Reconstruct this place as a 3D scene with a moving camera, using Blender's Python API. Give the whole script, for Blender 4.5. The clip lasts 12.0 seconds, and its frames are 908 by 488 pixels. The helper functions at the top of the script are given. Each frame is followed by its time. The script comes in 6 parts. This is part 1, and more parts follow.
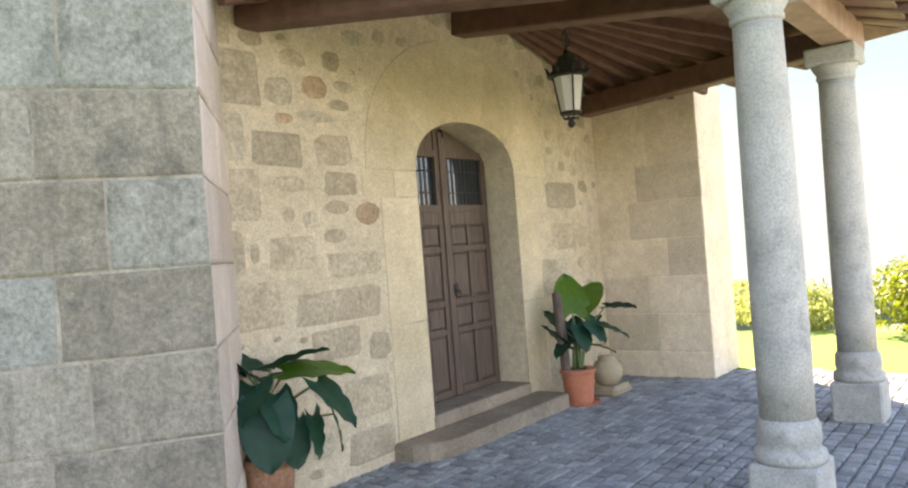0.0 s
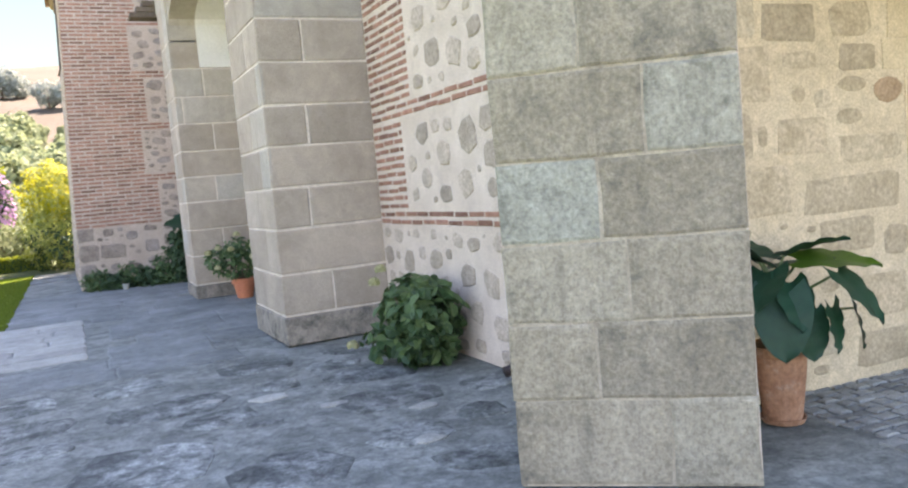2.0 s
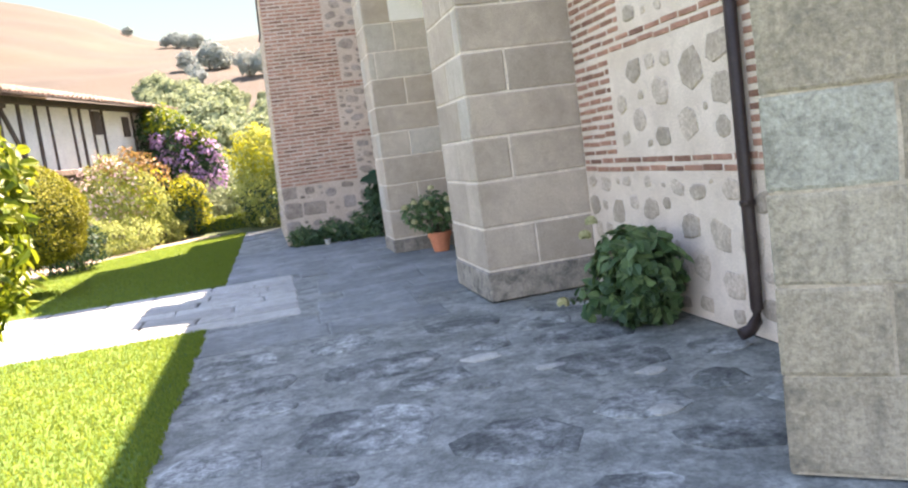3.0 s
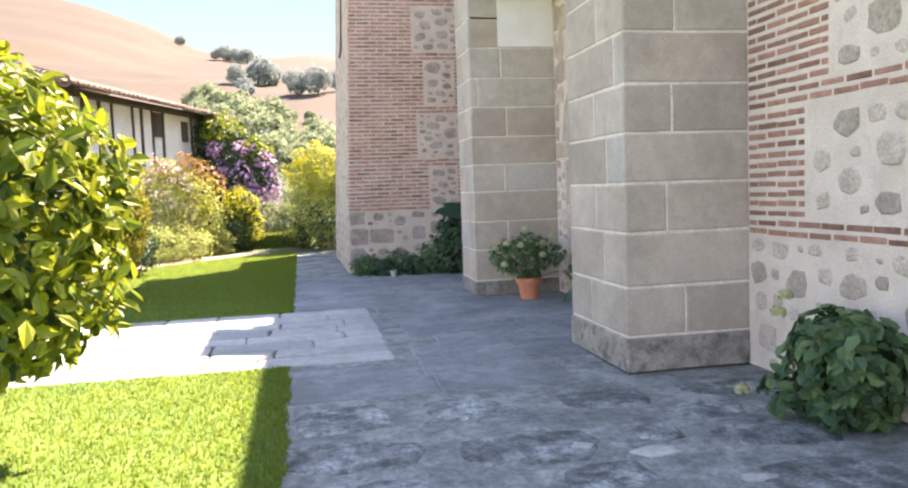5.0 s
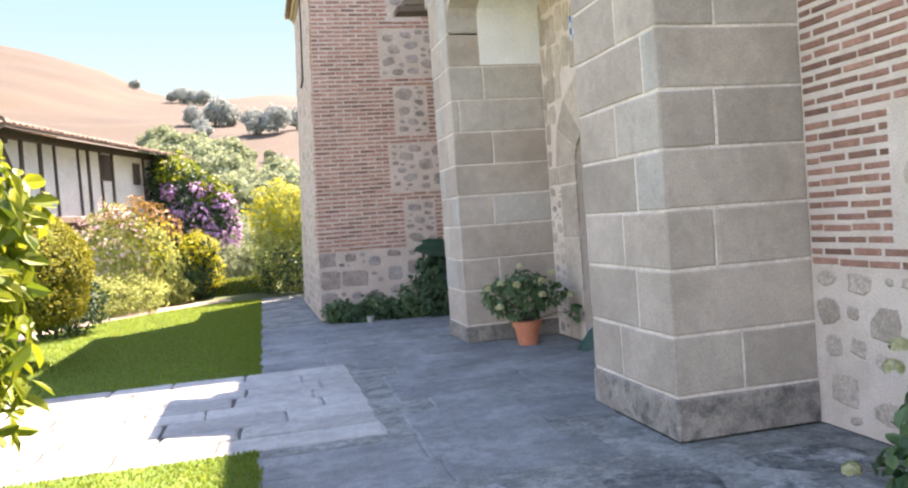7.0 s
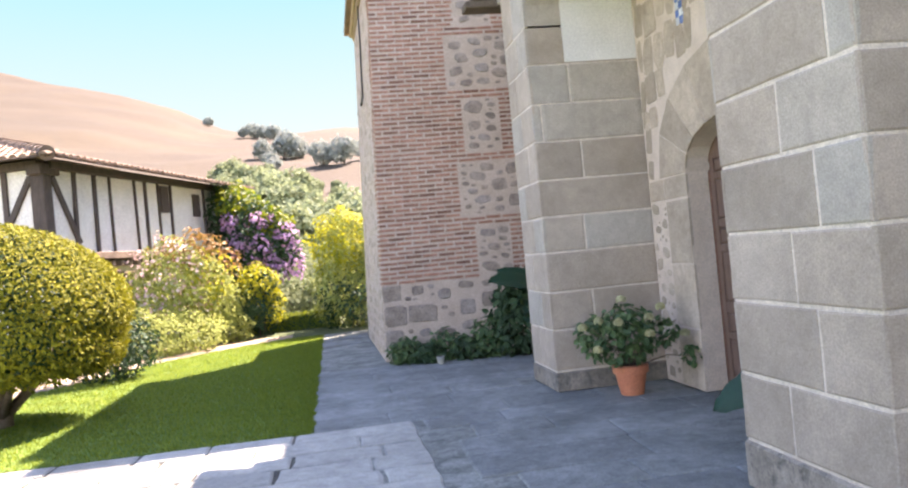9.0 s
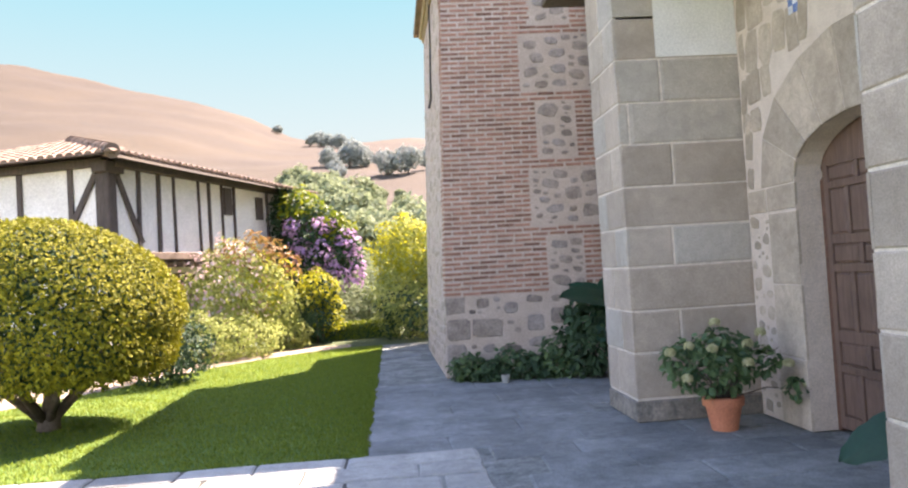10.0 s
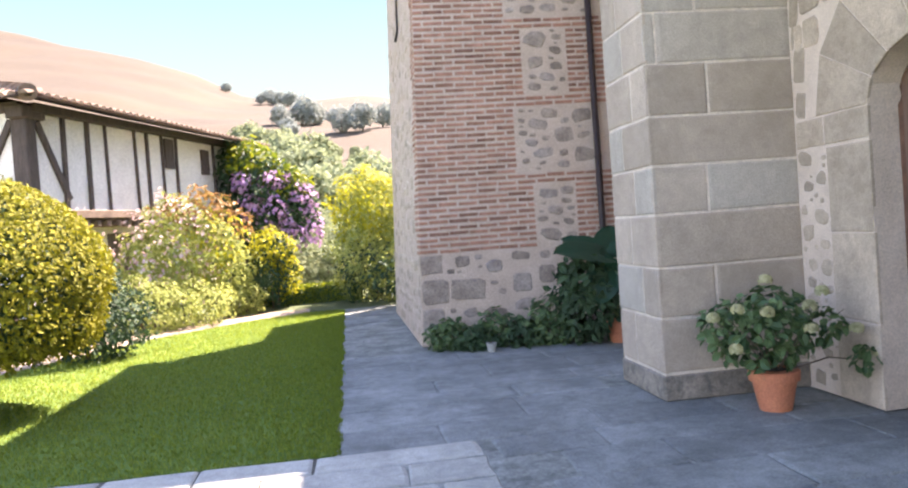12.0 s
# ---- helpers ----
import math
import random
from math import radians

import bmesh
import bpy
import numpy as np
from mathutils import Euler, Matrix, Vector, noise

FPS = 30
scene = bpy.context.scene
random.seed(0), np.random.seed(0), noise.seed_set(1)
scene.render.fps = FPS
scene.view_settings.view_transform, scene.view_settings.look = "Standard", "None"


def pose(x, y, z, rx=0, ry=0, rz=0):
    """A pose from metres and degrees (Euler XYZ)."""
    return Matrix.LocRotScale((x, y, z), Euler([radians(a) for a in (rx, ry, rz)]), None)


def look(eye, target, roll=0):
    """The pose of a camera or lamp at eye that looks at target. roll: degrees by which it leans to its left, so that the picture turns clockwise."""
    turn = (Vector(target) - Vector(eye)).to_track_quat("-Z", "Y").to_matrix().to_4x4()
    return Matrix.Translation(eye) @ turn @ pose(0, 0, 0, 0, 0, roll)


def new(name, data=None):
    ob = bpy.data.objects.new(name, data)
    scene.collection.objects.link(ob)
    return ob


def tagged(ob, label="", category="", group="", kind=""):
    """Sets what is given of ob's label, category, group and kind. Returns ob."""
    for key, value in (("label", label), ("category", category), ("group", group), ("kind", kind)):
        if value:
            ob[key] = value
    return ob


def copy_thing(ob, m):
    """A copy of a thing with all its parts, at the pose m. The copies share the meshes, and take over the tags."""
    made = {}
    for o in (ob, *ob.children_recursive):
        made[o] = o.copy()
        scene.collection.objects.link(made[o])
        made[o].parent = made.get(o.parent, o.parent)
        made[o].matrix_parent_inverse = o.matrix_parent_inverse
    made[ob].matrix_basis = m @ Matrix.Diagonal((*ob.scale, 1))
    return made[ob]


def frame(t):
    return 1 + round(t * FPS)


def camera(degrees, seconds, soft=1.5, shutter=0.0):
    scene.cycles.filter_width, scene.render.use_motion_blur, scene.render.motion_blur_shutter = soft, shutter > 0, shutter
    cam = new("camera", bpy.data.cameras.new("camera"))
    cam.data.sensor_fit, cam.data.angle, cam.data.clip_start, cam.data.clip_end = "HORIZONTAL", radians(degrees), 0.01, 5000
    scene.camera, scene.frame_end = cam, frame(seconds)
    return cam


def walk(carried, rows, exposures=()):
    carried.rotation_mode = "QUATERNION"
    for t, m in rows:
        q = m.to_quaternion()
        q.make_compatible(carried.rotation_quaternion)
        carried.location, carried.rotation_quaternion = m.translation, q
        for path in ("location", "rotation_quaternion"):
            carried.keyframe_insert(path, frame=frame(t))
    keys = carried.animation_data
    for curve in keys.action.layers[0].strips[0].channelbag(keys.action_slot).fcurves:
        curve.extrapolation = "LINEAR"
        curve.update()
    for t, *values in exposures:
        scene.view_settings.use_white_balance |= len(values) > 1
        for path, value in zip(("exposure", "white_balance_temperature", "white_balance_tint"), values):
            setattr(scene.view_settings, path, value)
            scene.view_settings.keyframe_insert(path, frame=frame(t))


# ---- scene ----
cam = camera(60.4, 12.0, soft=2.2)

PATH = [
    (0, (1.045, -2.131, 1.542), (2.729, -1.052, 1.55), -4.4),
    (0.5, (0.966, -2.06, 1.527), (2.488, -0.764, 1.525), -5.0),
    (1, (0.875, -2.01, 1.527), (2.192, -0.506, 1.489), -5.4),
    (1.5, (0.804, -1.935, 1.522), (1.987, -0.323, 1.462), -5.1),
    (2, (0.731, -1.828, 1.507), (1.605, -0.037, 1.343), -5.1),
    (2.5, (0.711, -1.635, 1.513), (1.203, 0.288, 1.269), -7.1),
    (3, (0.652, -1.359, 1.517), (1.08, 0.58, 1.276), -7.8),
    (5, (-0.067, -0.183, 1.592), (0.314, 1.775, 1.447), -2.0),
    (5.5, (-0.217, -0.003, 1.625), (0.182, 1.952, 1.488), -4.2),
    (6, (-0.148, 0.332, 1.629), (0.253, 2.288, 1.52), -3.7),
    (6.5, (-0.083, 0.701, 1.626), (0.339, 2.654, 1.529), -4.1),
    (7, (-0.089, 1.079, 1.62), (0.386, 3.021, 1.556), -4.2),
    (9, (0.101, 2.616, 1.623), (0.414, 4.591, 1.643), -5.4),
    (9.5, (0.151, 2.968, 1.61), (0.353, 4.957, 1.669), -4.2),
    (10, (0.091, 3.341, 1.609), (0.252, 5.333, 1.672), -3.5),
    (10.5, (0.059, 3.714, 1.554), (0.253, 5.704, 1.577), -2.8),
    (11, (0.05, 4.114, 1.58), (0.254, 6.104, 1.564), -2.6),
    (11.5, (-0.034, 4.492, 1.574), (0.203, 6.478, 1.55), -2.8),
    (12, (-0.057, 4.829, 1.55), (0.211, 6.811, 1.502), -4.2),
]
walk(cam, [(t, look(eye, target, roll)) for t, eye, target, roll in PATH],
     [(0.0, 2.90, 7750, 29), (1.0, 3.25, 7750, 29), (1.5, 3.35, 7750, 29), (2.0, 3.06, 7750, 29), (3.0, 3.0, 7750, 29),
      (6.5, 2.88, 7600, 31), (9.0, 2.88, 7500, 32), (9.5, 2.80, 7450, 32), (10.0, 2.72, 7400, 32), (10.5, 2.76, 7400, 32), (12.0, 3.0, 7450, 32)])

# ---- light ----
SUN_EL, SUN_AZ = radians(50), radians(46)   # azimuth from +X towards +Y
sun_dir = Vector((math.cos(SUN_EL) * math.cos(SUN_AZ), math.cos(SUN_EL) * math.sin(SUN_AZ), math.sin(SUN_EL)))
world = bpy.data.worlds.new("world")
scene.world = world
world.use_nodes = True
wn = world.node_tree.nodes
sky = wn.new("ShaderNodeTexSky")
sky.sky_type, sky.sun_disc = "NISHITA", False
sky.sun_elevation, sky.sun_rotation = SUN_EL, math.pi / 2 - SUN_AZ
sky.air_density, sky.dust_density, sky.ozone_density = 1.0, 0.4, 1.5
wn["Background"].inputs["Strength"].default_value = 0.11
world.node_tree.links.new(sky.outputs[0], wn["Background"].inputs["Color"])
sun = new("sun", bpy.data.lights.new("sun", "SUN"))
sun.data.energy, sun.data.angle, sun.data.color = 4.5, radians(0.53), (1.0, 0.95, 0.86)
sun.matrix_world = look(sun_dir * 40, (0, 0, 0))


# ---- materials ----
def mat(name, build):
    m = bpy.data.materials.new(name)
    m.use_nodes = True
    nt = m.node_tree
    build(nt, nt.nodes["Principled BSDF"])
    return m


def nd(nt, kind, **values):
    n = nt.nodes.new(kind)
    for key, value in values.items():
        if key in n.inputs:
            n.inputs[key].default_value = value
    return n


def noise_fac(nt, scale, detail=4.0, rough=0.6, coord="Object", distort=0.0):
    tc = nt.nodes.new("ShaderNodeTexCoord")
    n = nd(nt, "ShaderNodeTexNoise", Scale=scale, Detail=detail, Roughness=rough, Distortion=distort)
    nt.links.new(tc.outputs[coord], n.inputs["Vector"])
    return n.outputs["Fac"]


def ramp(nt, fac, *stops):
    r = nt.nodes.new("ShaderNodeValToRGB")
    el = r.color_ramp.elements
    while len(el) < len(stops):
        el.new(0.5)
    for e, (p, c) in zip(el, stops):
        e.position, e.color = p, (*c, 1)
    nt.links.new(fac, r.inputs[0])
    return r.outputs[0]


def mix(nt, fac, a, b, mode="MIX"):
    m = nt.nodes.new("ShaderNodeMix")
    m.data_type, m.blend_type = "RGBA", mode
    for sock, v in ((m.inputs[0], fac), (m.inputs[6], a), (m.inputs[7], b)):
        if isinstance(v, (int, float)):
            sock.default_value = v
        elif isinstance(v, tuple):
            sock.default_value = (*v, 1)
        else:
            nt.links.new(v, sock)
    return m.outputs[2]


def bump(nt, bsdf, fac, strength, distance=0.01):
    b = nd(nt, "ShaderNodeBump", Strength=strength, Distance=distance)
    nt.links.new(fac, b.inputs["Height"])
    nt.links.new(b.outputs[0], bsdf.inputs["Normal"])


def rough_surface(name, dark, light, grain=60.0, patch=2.2, stain=(0.1, 0.09, 0.08), stain_amount=0.3, rough=0.85, relief=0.5, vary=0.25, tint=None, contrast=1.0, stain_at=0.55, streak=0.0, grain_mix=0.55, mottle=0.0):
    """Mineral surface: patches between two colours, fine grain, dark stains, and a shade of its own for each piece."""
    def build(nt, b):
        col = ramp(nt, noise_fac(nt, patch, 5, 0.62), (0.5 - 0.18 / contrast, dark), (0.5 + 0.18 / contrast, light))
        info, geo = nt.nodes.new("ShaderNodeObjectInfo"), nt.nodes.new("ShaderNodeNewGeometry")
        add, own = nt.nodes.new("ShaderNodeMath"), nt.nodes.new("ShaderNodeMath")
        add.operation, own.operation = "ADD", "FRACT"
        nt.links.new(info.outputs["Random"], add.inputs[0])
        nt.links.new(geo.outputs["Random Per Island"], add.inputs[1])
        nt.links.new(add.outputs[0], own.inputs[0])
        if tint:
            col = mix(nt, ramp(nt, own.outputs[0], (0.6, (0, 0, 0)), (0.85, (1, 1, 1))), col, mix(nt, 1.0, col, tint, "MULTIPLY"))
        lo = 1 - vary
        col = mix(nt, 1.0, col, ramp(nt, own.outputs[0], (0.0, (lo, lo, lo)), (0.5, (1, 1, 1)), (1.0, (1 + vary * .3,) * 3)), "MULTIPLY")
        g = noise_fac(nt, grain, 3, 0.7)
        col = mix(nt, grain_mix, col, ramp(nt, g, (0.3, (0.55, 0.55, 0.55)), (0.7, (1.3, 1.3, 1.3))), "MULTIPLY")
        if mottle:
            mo = noise_fac(nt, patch * 5.5, 8, 0.72, distort=0.6)
            col = mix(nt, mottle, col, ramp(nt, mo, (0.34, (0.42, 0.42, 0.43)), (0.5, (0.95, 0.95, 0.95)), (0.66, (1.45, 1.45, 1.43))), "MULTIPLY")
        if stain_amount:
            s = ramp(nt, noise_fac(nt, patch * 1.7, 7, 0.7, distort=0.4), (stain_at, (0, 0, 0)), (stain_at + 0.16, (stain_amount,) * 3))
            col = mix(nt, s, col, stain)
        if streak:
            tc, mp = nt.nodes.new("ShaderNodeTexCoord"), nt.nodes.new("ShaderNodeMapping")
            mp.inputs["Scale"].default_value = (7, 7, 0.9)
            nt.links.new(tc.outputs["Object"], mp.inputs[0])
            sn = nd(nt, "ShaderNodeTexNoise", Scale=1.0, Detail=6.0, Roughness=0.7)
            nt.links.new(mp.outputs[0], sn.inputs["Vector"])
            col = mix(nt, ramp(nt, sn.outputs["Fac"], (0.54, (0, 0, 0)), (0.72, (streak,) * 3)), col, stain)
        nt.links.new(col, b.inputs["Base Color"])
        b.inputs["Roughness"].default_value = rough
        b.inputs["Specular IOR Level"].default_value = 0.25
        bump(nt, b, g, relief, 0.006)
    return mat(name, build)


def leaf_mat(name, dark, light, rough=0.45, trans=0.25):
    def build(nt, b):
        geo = nt.nodes.new("ShaderNodeNewGeometry")
        col = ramp(nt, geo.outputs["Random Per Island"], (0.0, dark), (1.0, light))
        col = mix(nt, 0.5, col, ramp(nt, noise_fac(nt, 25, 3), (0.3, (0.7, 0.7, 0.7)), (0.7, (1.25, 1.25, 1.25))), "MULTIPLY")
        nt.links.new(col, b.inputs["Base Color"])
        b.inputs["Roughness"].default_value = rough
        b.inputs["Specular IOR Level"].default_value = 0.3
        tr = nt.nodes.new("ShaderNodeBsdfTranslucent")
        nt.links.new(col, tr.inputs["Color"])
        mx = nt.nodes.new("ShaderNodeMixShader")
        mx.inputs[0].default_value = trans
        nt.links.new(b.outputs[0], mx.inputs[1])
        nt.links.new(tr.outputs[0], mx.inputs[2])
        nt.links.new(mx.outputs[0], nt.nodes["Material Output"].inputs[0])
    return mat(name, build)


M = {}
M["ashlar"] = rough_surface("grey sandstone ashlar", (0.39, 0.325, 0.255), (0.52, 0.44, 0.35), 90, 1.5, (0.26, 0.22, 0.18), 0.4, tint=(0.88, 0.955, 1.01), relief=0.4, vary=0.22, contrast=0.9, streak=0.15, mottle=0.16)
M["ashlar_warm"] = rough_surface("beige arch stone", (0.41, 0.335, 0.25), (0.55, 0.46, 0.35), 90, 2.2, (0.25, 0.2, 0.15), 0.5, relief=0.35, vary=0.25, contrast=1.15, mottle=0.25)
M["pier_stone"] = rough_surface("lichened granite block", (0.265, 0.23, 0.162), (0.375, 0.33, 0.242), 42, 2.2, (0.075, 0.072, 0.058), 0.75, tint=(0.86, 0.98, 1.08), relief=1.6, contrast=0.8, stain_at=0.54, streak=0.4, grain_mix=0.7, mottle=0.3)
M["step_stone"] = rough_surface("worn brown sandstone", (0.235, 0.185, 0.125), (0.345, 0.28, 0.195), 60, 2.6, (0.13, 0.10, 0.07), 0.5, relief=0.5, vary=0.1, mottle=0.35)
M["yellow_stone"] = rough_surface("warm sandstone", (0.36, 0.285, 0.175), (0.47, 0.38, 0.24), 70, 2.0, (0.2, 0.16, 0.1), 0.4, relief=0.3, vary=0.2)
M["rubble_grey"] = rough_surface("grey rubble stone", (0.42, 0.345, 0.265), (0.60, 0.50, 0.39), 40, 6, (0.25, 0.2, 0.155), 0.4, vary=0.3, tint=(0.93, 0.93, 0.95), relief=0.7, mottle=0.35)
M["rubble_tower"] = rough_surface("brown grey rubble stone", (0.26, 0.21, 0.17), (0.43, 0.355, 0.29), 40, 6, (0.15, 0.125, 0.105), 0.4, vary=0.3, tint=(0.9, 0.94, 1.0), relief=0.7, mottle=0.35)
M["rubble_yellow"] = rough_surface("buff rubble stone", (0.43, 0.352, 0.228), (0.56, 0.465, 0.315), 40, 5, (0.25, 0.195, 0.12), 0.45, vary=0.24, tint=(0.90, 0.93, 0.97), relief=0.7, mottle=0.3)
M["mortar_pale"] = rough_surface("pale lime mortar", (0.57, 0.475, 0.375), (0.70, 0.60, 0.49), 80, 3, (0.36, 0.3, 0.24), 0.35, relief=0.5)
M["mortar_pink"] = rough_surface("pinkish lime mortar", (0.60, 0.48, 0.38), (0.72, 0.59, 0.48), 80, 3, (0.38, 0.3, 0.24), 0.3, relief=0.5)
M["mortar_yellow"] = rough_surface("ochre lime mortar", (0.49, 0.405, 0.265), (0.62, 0.52, 0.355), 70, 2.4, (0.34, 0.27, 0.165), 0.4, relief=0.6, mottle=0.3)
M["brick"] = rough_surface("thin red brick", (0.28, 0.142, 0.098), (0.44, 0.235, 0.165), 60, 7, (0.17, 0.11, 0.09), 0.3, vary=0.4, relief=0.5)
M["stone_red"] = rough_surface("reddish field stone", (0.42, 0.29, 0.175), (0.54, 0.38, 0.235), 40, 5, (0.22, 0.15, 0.1), 0.4, vary=0.2, relief=0.7, mottle=0.3)
M["jamb_yellow"] = rough_surface("smooth ochre sandstone", (0.55, 0.45, 0.28), (0.68, 0.565, 0.37), 70, 1.6, (0.33, 0.255, 0.15), 0.4, relief=0.3, vary=0.1, contrast=1.4, mottle=0.15)
M["mortar_ash"] = rough_surface("beige lime mortar", (0.58, 0.51, 0.42), (0.74, 0.66, 0.55), 60, 3, (0.34, 0.29, 0.23), 0.4, relief=0.5, mottle=0.3)
M["plinth"] = rough_surface("damp-stained sandstone", (0.215, 0.19, 0.155), (0.37, 0.325, 0.265), 70, 3.5, (0.075, 0.075, 0.067), 0.85, relief=0.6, streak=0.5, stain_at=0.5, mottle=0.4)
M["pale_sand"] = rough_surface("pale golden sandstone", (0.66, 0.54, 0.37), (0.80, 0.67, 0.48), 70, 2.0, (0.42, 0.33, 0.21), 0.3, relief=0.3, mottle=0.2)
M["mortar_pier"] = rough_surface("buff lime mortar", (0.28, 0.24, 0.175), (0.46, 0.40, 0.30), 50, 4, (0.10, 0.14, 0.11), 0.7, relief=0.7)
M["plaster"] = rough_surface("white plaster", (0.72, 0.71, 0.66), (0.80, 0.79, 0.75), 60, 2, (0.5, 0.48, 0.42), 0.15, relief=0.15, vary=0.0)
M["paving"] = rough_surface("grey flagstone", (0.115, 0.129, 0.117), (0.315, 0.340, 0.312), 40, 2.2, (0.045, 0.050, 0.047), 0.85, relief=1.0, vary=0.35, contrast=2.1, stain_at=0.51, grain_mix=0.85, mottle=1.0)
M["paving_smooth"] = rough_surface("smooth grey flagstone", (0.166, 0.184, 0.172), (0.262, 0.285, 0.270), 60, 1.4, (0.10, 0.11, 0.103), 0.55, relief=0.8, vary=0.16, contrast=1.2, stain_at=0.54, grain_mix=0.7, mottle=0.38)
M["paving_joint"] = rough_surface("grey earth joint", (0.152, 0.167, 0.147), (0.272, 0.292, 0.260), 45, 2.4, (0.067, 0.073, 0.068), 0.7, relief=0.9, vary=0, contrast=1.5, stain_at=0.52, mottle=0.6)
M["joint_dark"] = rough_surface("dark damp earth joint", (0.055, 0.055, 0.045), (0.11, 0.11, 0.09), 45, 2.4, (0.03, 0.035, 0.02), 0.5, relief=0.9, vary=0)
M["slab"] = rough_surface("pale granite slab", (0.31, 0.317, 0.28), (0.42, 0.428, 0.38), 80, 1.6, (0.22, 0.218, 0.20), 0.5, relief=0.5, vary=0.2, mottle=0.3)
M["cobble"] = rough_surface("grey granite sett", (0.225, 0.236, 0.215), (0.35, 0.362, 0.33), 60, 4, (0.12, 0.12, 0.12), 0.4, vary=0.35, relief=0.6)
M["column"] = rough_surface("speckled grey granite", (0.34, 0.34, 0.29), (0.50, 0.49, 0.42), 70, 3, (0.10, 0.10, 0.09), 0.5, relief=0.7, vary=0.0)
M["lawn"] = rough_surface("mown grass", (0.07, 0.14, 0.024), (0.125, 0.20, 0.034), 140, 1.2, (0.24, 0.235, 0.045), 0.45, rough=0.9, relief=1.0, vary=0.0)
M["dry_earth"] = rough_surface("pale dry earth", (0.26, 0.205, 0.15), (0.40, 0.33, 0.25), 45, 3, (0.15, 0.12, 0.085), 0.5, rough=0.95, relief=1.0, vary=0.0, mottle=0.4)
M["grey_wood"] = rough_surface("weathered timber", (0.10, 0.075, 0.055), (0.19, 0.145, 0.11), 50, 3, (0.05, 0.04, 0.03), 0.4, rough=0.8, relief=0.5, vary=0.2)
M["roof_tile"] = rough_surface("weathered clay roof tile", (0.19, 0.135, 0.098), (0.35, 0.25, 0.18), 40, 4, (0.12, 0.1, 0.08), 0.55, relief=0.5, vary=0.4)
M["terracotta"] = rough_surface("terracotta", (0.50, 0.17, 0.09), (0.60, 0.23, 0.12), 60, 5, (0.36, 0.16, 0.1), 0.25, rough=0.7, relief=0.2, vary=0.1)
M["iron"] = rough_surface("dark iron", (0.02, 0.018, 0.016), (0.04, 0.035, 0.03), 60, 6, (0.06, 0.035, 0.02), 0.3, rough=0.5, relief=0.2, vary=0.0)


# ---- geometry helpers ----
def add_mesh(name, verts, faces, material, parent=None, label="", m=None):
    me = bpy.data.meshes.new(name)
    me.from_pydata([tuple(v) for v in verts], [], faces)
    me.materials.append(material)
    if m is not None:
        me.transform(m)
        if m.determinant() < 0:
            me.flip_normals()
    ob = new(name, me)
    ob.parent = parent
    if label:
        ob["label"] = label
    return ob


def part(name, bm, material, parent=None, label="", m=None, smooth=False):
    """Link a bmesh as one mesh object under its thing."""
    me = bpy.data.meshes.new(name)
    bmesh.ops.recalc_face_normals(bm, faces=bm.faces)
    if smooth:
        for f in bm.faces:
            f.smooth = True
    bm.to_mesh(me)
    bm.free()
    me.materials.append(material)
    if m is not None:
        me.transform(m)
        if m.determinant() < 0:
            me.flip_normals()
    ob = new(name, me)
    ob.parent = parent
    if label:
        ob["label"] = label
    return ob


def add_box(bm, lo, hi, bevel=0.0, m=None):
    """Append a bevelled box to bm."""
    c = [(a + b) / 2 for a, b in zip(lo, hi)]
    s = [b - a for a, b in zip(lo, hi)]
    r = bmesh.ops.create_cube(bm, size=1, matrix=Matrix.Translation(c) @ Matrix.Diagonal((*s, 1)))
    vs = r["verts"]
    if bevel:
        es = list({e for v in vs for e in v.link_edges})
        rb = bmesh.ops.bevel(bm, geom=es, offset=bevel, segments=1, affect="EDGES", profile=0.5)
        vs = list({v for f in rb["faces"] for v in f.verts} | {v for v in vs if v.is_valid})
    if m is not None:
        bmesh.ops.transform(bm, matrix=m, verts=vs)
    return vs


def box(name, lo, hi, material, parent=None, bevel=0.0, label="", m=None):
    bm = bmesh.new()
    add_box(bm, lo, hi, bevel)
    return part(name, bm, material, parent, label, m)


def empty(name, m=None):
    ob = new(name)
    ob.empty_display_size = 0.1
    if m is not None:
        ob.matrix_basis = m
    return ob


def add_tube(bm, pts, r, sides=8, cap=True):
    """Tube through points, r a number or a list."""
    pts = [Vector(p) for p in pts]
    rr = r if isinstance(r, (list, tuple)) else [r] * len(pts)
    rings = []
    for i, p in enumerate(pts):
        d = (pts[min(i + 1, len(pts) - 1)] - pts[max(i - 1, 0)]).normalized()
        a = d.orthogonal().normalized() if abs(d.z) > 0.95 else d.cross(Vector((0, 0, 1))).normalized()
        b = d.cross(a)
        rings.append([bm.verts.new(p + (a * math.cos(t) + b * math.sin(t)) * rr[i]) for t in (2 * math.pi * k / sides for k in range(sides))])
    for p, q in zip(rings, rings[1:]):
        for k in range(sides):
            bm.faces.new((p[k], p[(k + 1) % sides], q[(k + 1) % sides], q[k]))
    if cap:
        bm.faces.new(rings[0][::-1])
        bm.faces.new(rings[-1])


